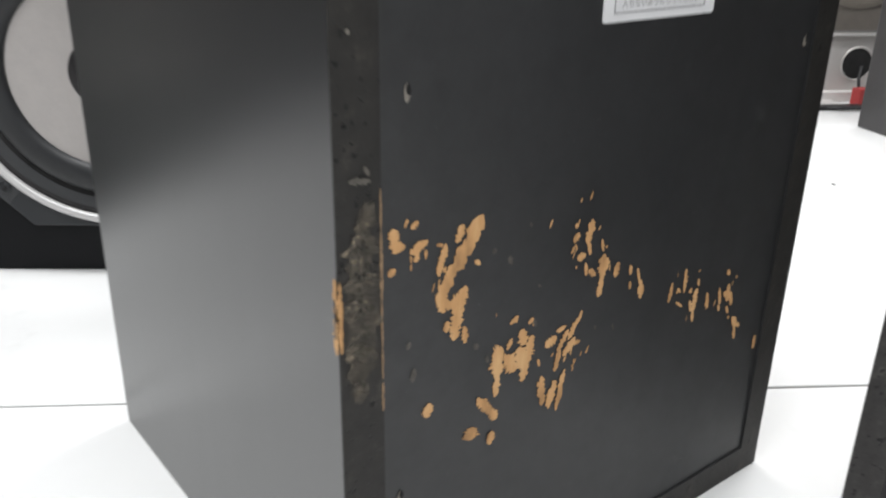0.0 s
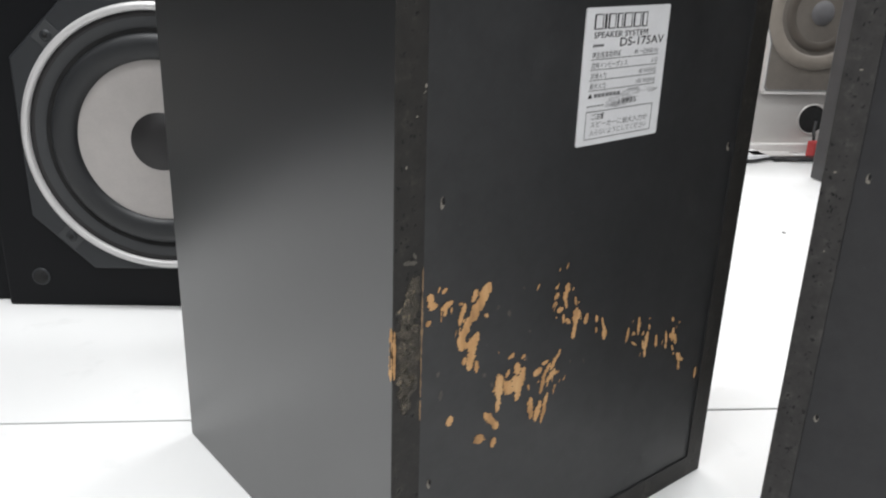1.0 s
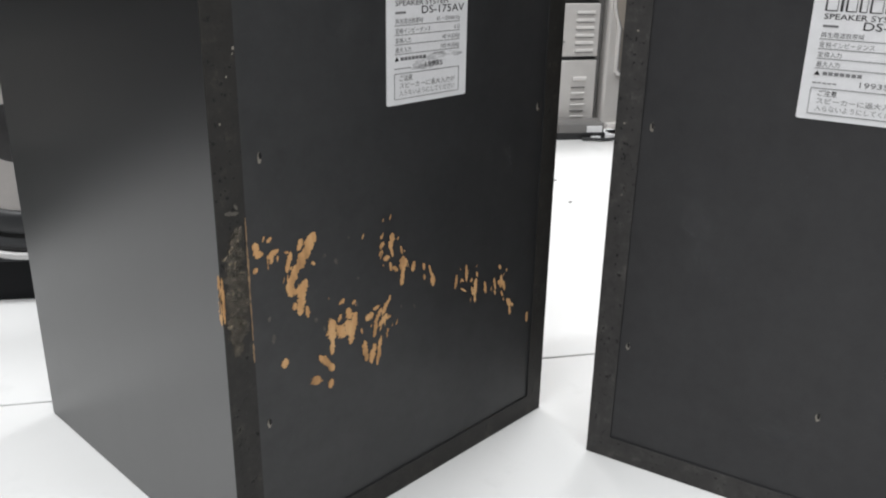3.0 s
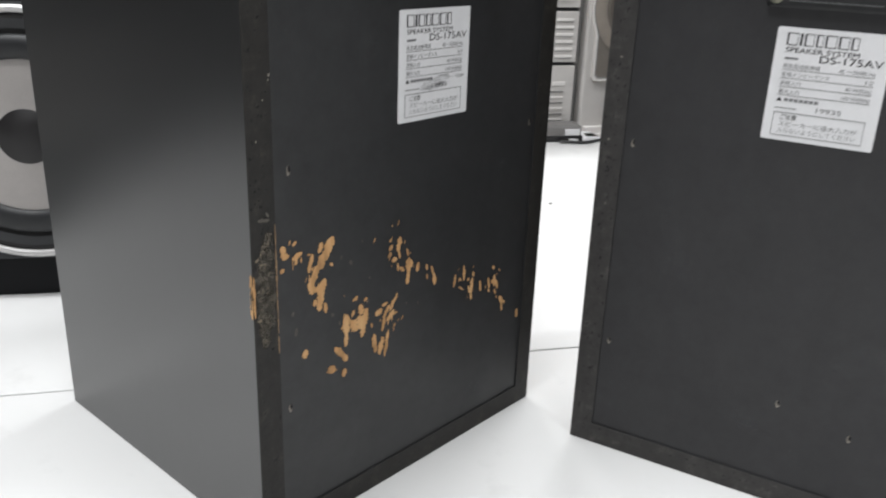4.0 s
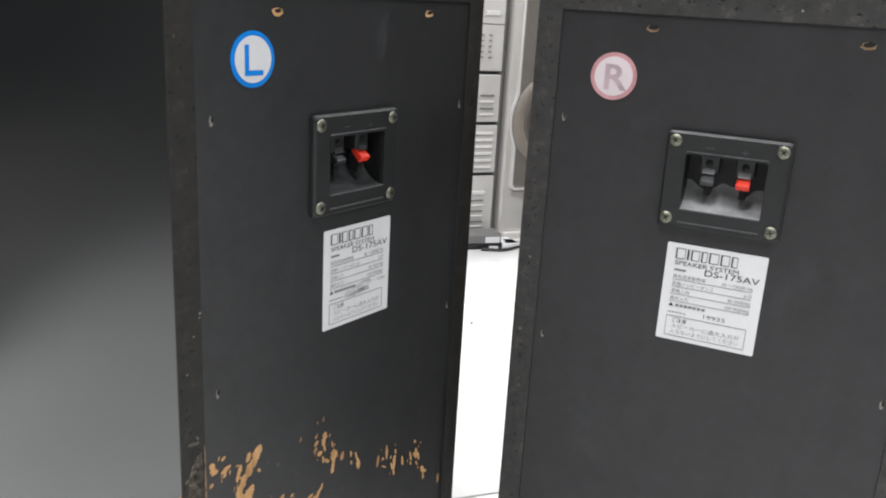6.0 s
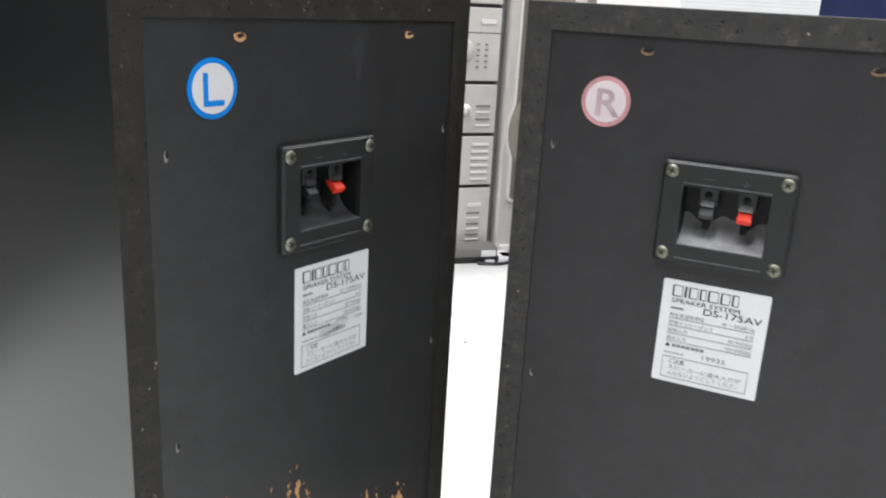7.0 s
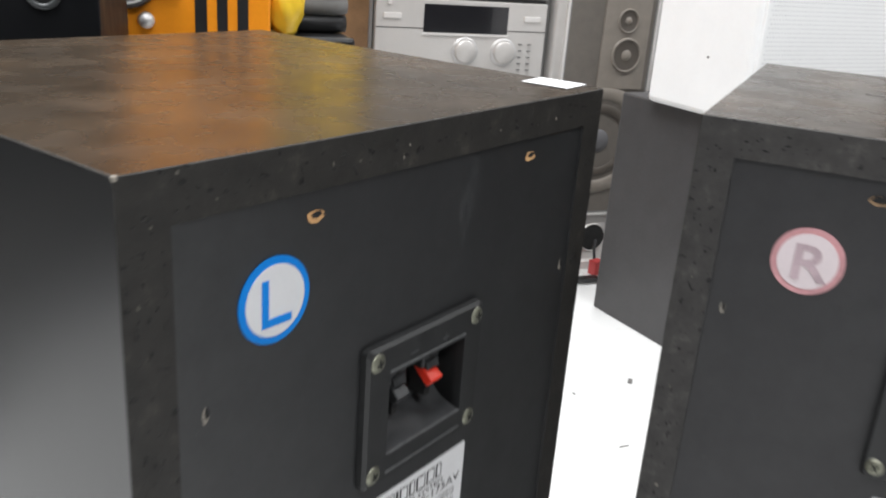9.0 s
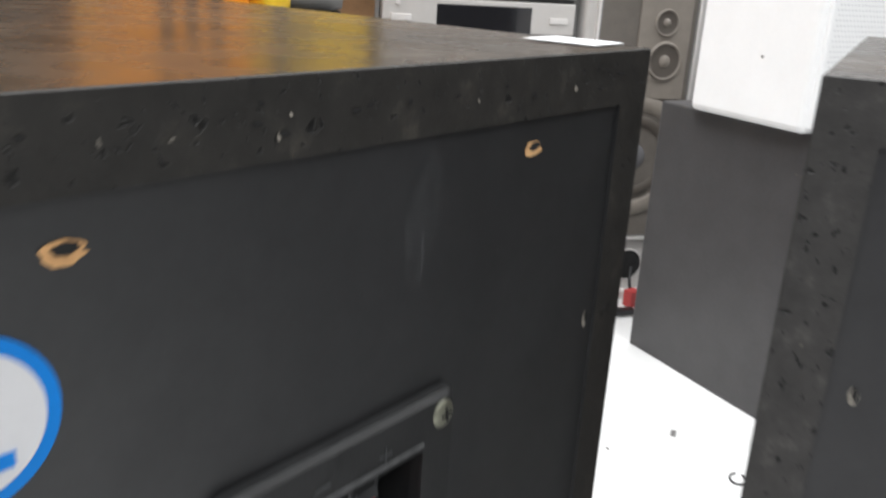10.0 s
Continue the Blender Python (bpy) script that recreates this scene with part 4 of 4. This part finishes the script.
def component(z0, z1, label, kind_of):
    """One unit of the silver stack: case, front, dark foot gap and what its front carries."""
    w, dp = 0.284, 0.26
    u = thing("stereo_component", at_row(0.3620, FRONT, z0), label, "stereo component", "silver stereo stack")
    h = z1 - z0
    part("case", box((0.001, 0.012, 0.0), (w - 0.001, dp, h - 0.001), 0.0015), M_GREYSIDE, u)
    part("foot_gap", box((0.003, 0.003, 0.0), (w - 0.003, 0.02, 0.0055)), M_BLACKGAP, u)
    front = part("front_panel", box((0, 0, 0.0058), (w, 0.0135, h - 0.001), 0.0015), M_SILVER, u)

    def slot(x, z, wd, ht, mat=M_SILVERLITE, name="key"):
        part(name, box((x, -0.0022, z), (x + wd, 0.001, z + ht), 0.0006), mat, front)
    if kind_of == "receiver":
        part("panel_seam", box((0.001, -0.0004, 0.090), (w - 0.001, 0.002, 0.0912)), M_BLACKGAP, front)
        win = part("display_window", box((0.076, -0.0012, 0.085), (0.216, 0.002, 0.127), 0.0006), M_GLASS, front, "smoked display window")
        part("window_trim", box((0.074, -0.0020, 0.081), (0.218, 0.001, 0.0845), 0.0005), M_SILVERLITE, win)
        slot(0.012, 0.104, 0.028, 0.008)
        slot(0.244, 0.106, 0.028, 0.008)
        slot(0.018, 0.124, 0.006, 0.006)
        for kx in (0.146, 0.212):
            kn = part("knob", lathe([(0, 0.009), (0.0155, 0.0085), (0.0175, 0.007), (0.0185, 0)], pose(kx, 0, 0.058) @ TO_BACK, 40), M_SILVER, front, "round silver knob")
            part("knob_ring", lathe([(0.0186, 0.003), (0.0215, 0.0025), (0.0220, 0)], pose(kx, 0, 0.058) @ TO_BACK, 40), M_ALU, kn)
        for r in range(5):
            for c in range(2):
                slot(0.238 + 0.016 * c, 0.030 + 0.010 * r, 0.006, 0.0022, M_GREYSIDE, "small_mark")
    elif kind_of == "knob":
        kn = part("knob", lathe([(0, 0.014), (0.0075, 0.0135), (0.009, 0.011), (0.0095, 0)], pose(0.221, 0, 0.050) @ TO_BACK, 28), M_SILVERLITE, front, "small silver knob")
        for r in range(4):
            slot(0.244, 0.018 + 0.012 * r, 0.028, 0.0032, M_GREYSIDE if r % 2 else M_SILVERLITE)
    elif kind_of == "keys":
        for r in range(6):
            slot(0.240, 0.014 + 0.013 * r, 0.034, 0.0048)
            part("key_shadow", box((0.240, -0.0006, 0.0125 + 0.013 * r), (0.274, 0.001, 0.0136 + 0.013 * r)), M_GREYSIDE, front)
        slot(0.190, 0.030, 0.030, 0.003, M_GREYSIDE, "small_mark")
    elif kind_of == "deck":
        slot(0.240, 0.094, 0.026, 0.007)
        for r in range(7):
            slot(0.238, 0.018 + 0.0105 * r, 0.026, 0.0030, M_SILVERLITE if r % 2 else M_GREYSIDE)
        part("panel_seam", box((0.205, -0.0004, 0.01), (0.2062, 0.002, 0.075)), M_GREYSIDE, front)
        part("panel_seam", box((0.190, -0.0004, 0.058), (0.2055, 0.002, 0.0592)), M_BLACKGAP, front)
    else:
        win = part("display_window", box((0.076, -0.0012, 0.022), (0.200, 0.002, 0.046), 0.0006), M_GLASS, front, "smoked display window")
        slot(0.215, 0.030, 0.010, 0.010, M_SILVERLITE, "key")
        slot(0.235, 0.026, 0.036, 0.006)
        slot(0.235, 0.038, 0.036, 0.003, M_GREYSIDE, "small_mark")
    return u


component(0.0, 0.131, "silver stereo deck at the bottom of the stack", "deck")
component(0.131, 0.2285, "silver stereo unit with a column of keys", "keys")
component(0.2285, 0.3230, "silver stereo unit with a small knob", "knob")
component(0.3230, 0.4580, "silver receiver with dark display and two knobs", "receiver")
component(0.4580, 0.545, "silver stereo unit above the receiver", "top")
# unseen unit, added for the grey reflection in the speaker top
component(0.5450, 0.680, "silver stereo unit above view on the stack, assumed from its reflection", "keys")

brown = thing("wooden_cabinet", at_row(0.268, FRONT + 0.01), "narrow brown wooden cabinet beside the silver stack", "cabinet")
part("body", box((0, 0, 0), (0.088, 0.26, 0.50), 0.002), M_BROWN, brown)
part("edge_strip", box((0.086, -0.002, 0.0), (0.092, 0.01, 0.50), 0.001), M_GREYSIDE, brown)

# grey three-way speaker with a grille
SP_W, SP_H = 0.205, 0.54
grey_sp = thing("grilled_speaker", at_row(0.6620), "silver-grey three-way speaker behind a brown-grey grille", "speaker")
part("cabinet", box((0, 0.0, 0), (SP_W, 0.24, SP_H), 0.006, 3), M_SILVER, grey_sp)
# grey strip fills the gap towards the stereo stack
part("gap_strip", box((-0.014, 0.02, 0), (-0.002, 0.24, SP_H), 0.001), M_GREYSIDE, grey_sp)


def grille_outline(inset):
    """A tall frame that swells round the woofer."""
    cz, r, x0, x1 = 0.236, 0.088, 0.018 + inset, SP_W - 0.014 - inset
    cx = 0.106
    pts = [(x0 + 0.006, 0.102 + inset), (x1 - 0.006, 0.102 + inset), (x1, 0.108 + inset)]
    for a in range(-40, 41, 8):
        pts.append((max(x1, cx + (r + 0.012 - inset) * math.cos(radians(a))), cz + (r + 0.012 - inset) * math.sin(radians(a))))
    pts += [(x1, SP_H - 0.03 - inset), (x1 - 0.006, SP_H - 0.024 - inset), (x0 + 0.006, SP_H - 0.024 - inset), (x0, SP_H - 0.03 - inset)]
    for a in range(140, 221, 8):
        pts.append((min(x0, cx + (r + 0.012 - inset) * math.cos(radians(a))), cz + (r + 0.012 - inset) * math.sin(radians(a))))
    pts.append((x0, 0.108 + inset))
    return pts


part("grille_rim", frame_plate(grille_outline(0.0), grille_outline(0.004), -0.006, 0.002), M_SILVERLITE, grey_sp, "pale rim of the grille")
part("grille_rim", frame_plate(grille_outline(0.005), grille_outline(0.0075), -0.004, 0.002), M_GREYSIDE, grey_sp)
cloth = part("grille", plate(grille_outline(0.007), -0.0032, 0.002), M_CLOTH, grey_sp, "brown-grey grille cloth")
mw = pose(0.106, -0.0032, 0.236) @ TO_BACK
part("woofer_arch", lathe([(0.070, 0.0), (0.073, 0.0022), (0.091, 0.0026), (0.094, 0.0)], mw, 64), M_CONEGREY, cloth, "grey ring over the woofer")
part("woofer_ring", lathe([(0.047, 0.0006), (0.049, 0.0022), (0.060, 0.0024), (0.063, 0.0004)], mw, 64), M_CLOTHDARK, cloth)
part("woofer_dome", lathe([(0, 0.0052), (0.010, 0.0046), (0.0185, 0.0016), (0.020, 0.0002)], mw, 40), M_DOME, cloth, "blue-grey woofer dome")
part("driver_column", box((0.088, -0.0052, 0.325), (0.176, -0.002, 0.510), 0.001), M_CONEGREY, cloth, "grey panel that carries the small drivers")
for dx, dz, r in ((0.137, 0.382, 0.026), (0.133, 0.438, 0.018)):
    md = pose(dx, -0.0052, dz) @ TO_BACK
    dr = part("driver", lathe([(r * 0.9, 0.0), (r * 0.98, 0.003), (r * 1.08, 0.0028), (r * 1.12, 0.0)], md, 40), M_CONEGREY, cloth)
    part("driver_cone", lathe([(r * 0.35, 0.0008), (r * 0.7, 0.0010), (r * 0.92, 0.0018)], md, 40), M_CLOTHDARK, dr)
    part("driver_cap", lathe([(0, 0.0038), (r * 0.22, 0.0030), (r * 0.36, 0.0008)], md, 24), M_CONEGREY, dr)
part("name_bar", box((0.126, -0.0062, 0.4745), (0.150, -0.005, 0.4795)), M_SILVERLITE, cloth)
mp = pose(0.122, -0.0002, 0.058) @ TO_BACK
port = part("bass_port", lathe([(0.0240, 0.0008), (0.0252, 0.0018), (0.0262, 0.0012), (0.0268, 0.0)], mp, 40), M_SILVER, grey_sp)
# port mouth as a flat disc, the inner shade painted on
part("port_dark", lathe([(0, 0.0006), (0.0243, 0.0006)], mp, 40), M_HOLESHADE, port)
part("base_lip", box((0.010, -0.010, 0.0), (SP_W - 0.010, 0.004, 0.016), 0.002), M_SILVERLITE, grey_sp)


# clutter at the foot of the row
adapter = thing("power_adapter", at_row(0.560, FRONT - 0.052, 0, -4), "black power adapter lying on the floor", "adapter")
part("body", box((0, 0, 0), (0.085, 0.045, 0.030), 0.004), M_GREYSIDE, adapter)
part("base", box((-0.002, -0.002, 0), (0.087, 0.047, 0.012), 0.002), M_BLACKGAP, adapter)
part("label", box((0.052, -0.0028, 0.013), (0.080, 0.0002, 0.024)), M_PAPER, adapter)
for k, (dx, dy, w, l, rz, mat) in enumerate(((0.60, -0.050, 0.07, 0.05, 8, M_PAPER), (0.662, -0.046, 0.075, 0.03, -4, M_SILVERLITE), (0.772, -0.045, 0.022, 0.018, 14, M_REDCARD), (0.69, -0.070, 0.08, 0.016, 3, M_BLACKGAP))):
    m = at_row(dx, FRONT + dy, 0.0004 + (0.012 if k == 0 else 0.0), rz)
    sheet = link_mesh("leaflet", box((0, 0, 0), (w, l, 0.026 if mat is M_REDCARD else 0.006), 0.001), mat)
    sheet.matrix_world = m if k else at_row(dx + 0.02, FRONT + dy - 0.012, 0.0004, rz)
    tagged(sheet, {M_PAPER: "white folded leaflet on the floor", M_SILVERLITE: "pale printed leaflet on the floor", M_REDCARD: "small red printed carton on the floor", M_BLACKGAP: "flat black remote lying on the floor"}[mat], "leaflet")
lead = link_mesh("cable", tube([(0.0, 0.0, 0.004), (0.04, -0.012, 0.004), (0.09, 0.004, 0.004), (0.14, -0.01, 0.005), (0.2, 0.006, 0.004)], 0.0028), M_CABLE)
lead.matrix_world = at_row(0.60, FRONT - 0.066)
tagged(lead, "thin black cable along the floor", "cable")
lead2 = link_mesh("cable", tube([(0.0, 0.0, 0.055), (-0.006, -0.012, 0.03), (0.002, -0.02, 0.004), (0.03, -0.03, 0.003), (0.06, -0.02, 0.003)], 0.0025), M_CABLE)
lead2.matrix_world = at_row(0.790, FRONT - 0.004)
tagged(lead2, "black cable hanging from the speaker port", "cable")
loop_pts = [(0.011 * math.cos(radians(a)), 0.008 * math.sin(radians(a)), 0.0016) for a in range(20, 331, 31)]
lead3 = link_mesh("cable", tube(loop_pts, 0.0011), M_CABLE)
lead3.matrix_world = pose(0.957, 0.331, 0, 0, 0, 20)
tagged(lead3, "short curled black wire lying on the floor", "cable")


# ---- charcoal box with the white speaker, behind the second speaker ----
BOX_TURN = -22.4
BOX = pose(1.192, 0.584, 0, 0, 0, BOX_TURN)          # back corner of its left face; y runs away
charcoal = thing("charcoal_speaker", BOX, "charcoal speaker cabinet standing on the floor under a white one", "speaker")
part("cabinet", box((0, -0.300, 0), (0.34, 0, 0.348), 0.003), M_GREYBOX, charcoal)
part("front_grille", box((0.01, -0.312, 0.01), (0.33, -0.299, 0.338), 0.003), M_MONBLACK, charcoal)
for sx, sy, sz in ((-0.0006, -0.235, 0.300), (-0.0006, -0.242, 0.303), (-0.0006, -0.228, 0.301), (-0.0006, -0.02, 0.03)):
    part("scratch", box((sx, sy - 0.002, sz), (0.0005, sy + 0.002, sz + 0.0012)), M_GREYCHIP, charcoal)

WH_L, WH_W, WH_H = 0.176, 0.312, 0.30
white = thing("white_speaker", BOX @ pose(-0.016, -0.2420, 0.348), "white speaker with perforated front standing on a charcoal cabinet", "speaker")
part("cabinet", box((0, 0.004, 0), (WH_W, WH_L, WH_H), 0.008, 3), M_WHITE, white)
face = part("front_panel", box((0.006, 0.0, 0.006), (WH_W - 0.006, 0.008, WH_H - 0.006), 0.002), M_WHITE, white)
# perforation as flat hexagons, the shade in the holes put into their grey
b = bmesh.new()
vs = []
fs = []
for iz in range(52):
    for ix in range(52):
        hx = 0.014 + ix * 0.0055 + (0.00275 if iz % 2 else 0)
        hz = 0.014 + iz * 0.0053
        if hx > WH_W - 0.014:
            continue
        base = len(vs)
        for q in range(6):
            vs.append((hx + 0.0014 * math.cos(q * math.pi / 3), -0.0004, hz + 0.0014 * math.sin(q * math.pi / 3)))
        fs.append([base + q for q in range(6)])
b.free()
me = bpy.data.meshes.new("perforation")
me.from_pydata(vs, [], fs)
me.materials.append(M_PERF)
perf = new("perforation", me)
perf.parent = face
tagged(perf, "field of flat grey dots standing for small round holes", kind="stuff")
part("screw_dot", lathe([(0, 0.0008), (0.0016, 0.0006), (0.0018, 0)], pose(0, 0.075, 0.075) @ Matrix.Rotation(radians(-90), 4, "Y"), 10), M_GREYSIDE, white)

navy = thing("navy_board", BOX @ pose(0.312, -0.205, 0), "navy blue upright case standing beside the white speaker", "case")
part("body", box((0, 0, 0), (0.30, 0.05, 0.60), 0.003), M_NAVY, navy)
part("edge_strip", box((-0.004, -0.002, 0.0), (0.003, 0.02, 0.60), 0.001), M_WHITE, navy)
hook = thing("small_stand", BOX @ pose(0.335, -0.255, 0.0), "small grey stand in front of the navy case", "stand")
part("post", lathe([(0, 0), (0.03, 0), (0.03, 0.004), (0.005, 0.006), (0.005, 0.42), (0, 0.42)], None, 20), M_GREYSIDE, hook)
part("arm", box((-0.004, -0.03, 0.41), (0.03, 0.012, 0.424), 0.003), M_GREYSIDE, hook)

# ---- orange box, yellow and black things behind the first speaker ----
orange = thing("orange_cabinet", at_row(-0.060, 1.0), "orange lacquered cabinet with three black stripes and a round yellow lens", "cabinet")
part("body", box((0, 0, 0), (0.218, 0.16, 0.84), 0.003), M_ORANGE, orange)
for sx, sw in ((0.1375, 0.0125), (0.1605, 0.0110), (0.1820, 0.0115)):
    part("stripe", box((sx, -0.0012, 0.30), (sx + sw, 0.001, 0.62)), M_BLACKGAP, orange, "black painted stripe")
ml = pose(0.068, 0, 0.488) @ TO_BACK
lens = part("lens_ring", lathe([(0.026, 0.004), (0.028, 0.012), (0.034, 0.012), (0.037, 0.006), (0.038, 0)], ml, 40), M_BLACKGAP, orange)
part("ring_line", lathe([(0.0300, 0.0124), (0.0312, 0.0132), (0.0322, 0.0124)], ml, 40), M_ALU, lens)
part("lens", lathe([(0, 0.013), (0.014, 0.011), (0.026, 0.004)], ml, 32), M_YELLOW, lens, "yellow lens")
part("bracket", box((0.094, -0.012, 0.470), (0.120, 0.001, 0.482), 0.002), M_GREYSIDE, orange)
part("stud", lathe([(0, 0.014), (0.006, 0.012), (0.0085, 0.006), (0.0085, 0)], pose(0.0880, 0, 0.440) @ TO_BACK, 20), M_ALU, orange)

crate = thing("black_crate", at_row(0.164, 1.02), "black plastic crate beside the orange cabinet", "crate")
part("body", box((0, 0, 0), (0.096, 0.18, 0.425), 0.004), M_BLACKGAP, crate)
roll_a = thing("grey_roll", at_row(0.168, 1.05, 0.425), "rolled black and pale grey cloth on the crate", "cloth")
for k in range(3):
    part("cloth_fold", lathe([(0, -0.046), (0.010, -0.045), (0.0125, -0.03), (0.0125, 0.03), (0.010, 0.045), (0, 0.046)], pose(0.046, 0.02 - 0.004 * k, 0.012 + 0.0215 * k, 0, 90, 0), 20), M_GREYSIDE if k % 2 else M_BLACKGAP, roll_a)
yb = bmesh.new()
bmesh.ops.create_icosphere(yb, subdivisions=3, radius=1.0)
for v in yb.verts:
    k = 1 + 0.30 * noise.noise(v.co * 1.9)
    v.co = Vector((v.co.x * 0.021 * k, v.co.y * 0.02 * k, 0.032 + v.co.z * 0.032 * k))
for f in yb.faces:
    f.smooth = True
# board added to throw a yellow reflection onto the speaker top
yboard = thing("yellow_board", at_row(0.150, 1.16), "tall yellow board behind the black crate, assumed from its reflection", "board")
part("sheet", box((0, 0, 0), (0.050, 0.012, 0.80), 0.002), M_YELLOW, yboard)
# unseen carton, placed only for the second yellow band mirrored in the top
carton = thing("added_yellow_carton", at_row(0.272, FRONT + 0.015, 0.50), "yellow carton added above view on the brown cabinet for its reflection", "carton")
part("body", box((0, 0, 0), (0.076, 0.22, 0.26), 0.003), M_YELLOW, carton)
part("lid_flap", box((0.001, -0.0012, 0.215), (0.075, 0.002, 0.2585), 0.0006), M_YELLOW, carton)
glove = link_mesh("yellow_pouch", yb, M_YELLOW)
glove.matrix_world = at_row(0.182, 1.035, 0.4255)
tagged(glove, "soft yellow pouch lying on the black crate", "pouch")

# ---- things past the second speaker ----
pack = thing("striped_carton", pose(1.62, 0.12, 0, 0, 0, -32), "white carton with two bright blue stripes on the floor", "carton")
part("body", box((-0.03, 0, 0), (0.3, 0.2, 0.16), 0.003), M_WHITE, pack)
for z in (0.075, 0.105):
    part("stripe", box((-0.031, -0.001, z), (0.301, 0.002, z + 0.016)), M_SKYBLUE, pack)
for k in range(3):
    lp = [(0.05 * math.cos(a * 0.9 + k) + 0.01 * k, 0.035 * math.sin(a * 1.1 + k), 0.004 + 0.004 * ((a + k) % 3)) for a in range(8)]
    lo = link_mesh("cable", tube(lp, 0.003), M_CABLE)
    lo.matrix_world = pose(1.475 + 0.03 * k, 0.05 - 0.02 * k, 0, 0, 0, 40 * k)
    tagged(lo, "tangled black cable on the white floor", "cable", "tangled cables")

# specks and a hair on the floor
for sx, sy, sl, sw, rz in ((0.997, 0.423, 0.013, 0.006, 20), (0.912, 0.4615, 0.005, 0.002, 70), (0.843, 0.356, 0.013, 0.0012, -30), (0.915, 0.599, 0.010, 0.0014, -32), (0.845, 0.518, 0.005, 0.003, 10)):
    fl = link_mesh("floor_crumb", box((-sl / 2, -sw / 2, 0), (sl / 2, sw / 2, 0.0012)), M_GREYSIDE)
    fl.matrix_world = pose(sx, sy, 0.0002, 0, 0, rz)
    tagged(fl, "dark crumb lying on the white floor", "crumb", "floor crumbs")

# ---- room: walls, ceiling, floor ----
# RX0 sits close so that the left side foil mirrors a dark wall
RX0, RX1, RY0, RY1 = -1.07, 3.4, -2.4, 2.5


def room_piece(name, lo, hi, mat, label):
    ob = link_mesh(name, box(lo, hi), mat)
    ob.matrix_world = ROOM
    return tagged(ob, label, name.split("_")[0], kind="structure")


# unseen walls, near black to keep bright reflections off the black surfaces
room_piece("wall_north", (RX0, RY1, 0), (RX1, RY1 + 0.12, CEILING), M_WALL, "dark plain wall out of view, added to close the room")
room_piece("wall_south", (RX0, RY0 - 0.12, 0), (RX1, RY0, CEILING), M_WALL, "dark plain wall out of view, added to close the room")
room_piece("wall_east", (RX1, RY0 - 0.12, 0), (RX1 + 0.12, RY1 + 0.12, CEILING), M_WALL, "dark plain wall out of view, added to close the room")
room_piece("wall_west", (RX0 - 0.12, RY0 - 0.12, 0), (RX0, RY1 + 0.12, CEILING), M_WALL, "dark plain wall out of view, added to close the room")
room_piece("ceiling", (RX0 - 0.12, RY0 - 0.12, CEILING), (RX1 + 0.12, RY1 + 0.12, CEILING + 0.1), M_CEIL, "white ceiling boards")
floor = room_piece("floor", (RX0 - 0.12, RY0 - 0.12, -0.1), (RX1 + 0.12, RY1 + 0.12, -0.002), M_JOINT, "white floor sheets with thin grey joints")

TILE, LONG, GAP = 0.91, 1.82, 0.0022
ROW0, COL0 = 0.4785, 0.7180
tile_mesh = bpy.data.meshes.new("floor_sheet")
tb = box((GAP / 2, GAP / 2, -0.004), (LONG - GAP / 2, TILE - GAP / 2, 0.0), 0.0006, 1)
tb.to_mesh(tile_mesh)
tb.free()
tile_mesh.materials.append(M_FLOOR)
for i in range(-5, 4):
    for j in range(-4, 3):
        x, y = COL0 + i * LONG, ROW0 + j * TILE
        if x > RX1 or y > RY1 or x + LONG < RX0 or y + TILE < RY0:
            continue
        t = new("floor_sheet", tile_mesh)
        t.parent = floor
        t.location = (x, y, 0)

# grey scuffs trodden into the floor
for sx, sy, length, width, lean in ((0.770, 0.403, 0.030, 0.010, 70), (0.744, 0.330, 0.034, 0.018, -30), (0.919, 0.4755, 0.026, 0.012, 20), (0.556, 0.291, 0.040, 0.014, 80)):
    mark = blob(sx, -sy, length, width, lean, 0.0, 0.35, 26)
    bmesh.ops.transform(mark, matrix=pose(0, 0, 0.0006, -90), verts=mark.verts)
    mark.transform(ROOM.inverted())
    part("scuff_mark", mark, M_SMUDGE, floor)
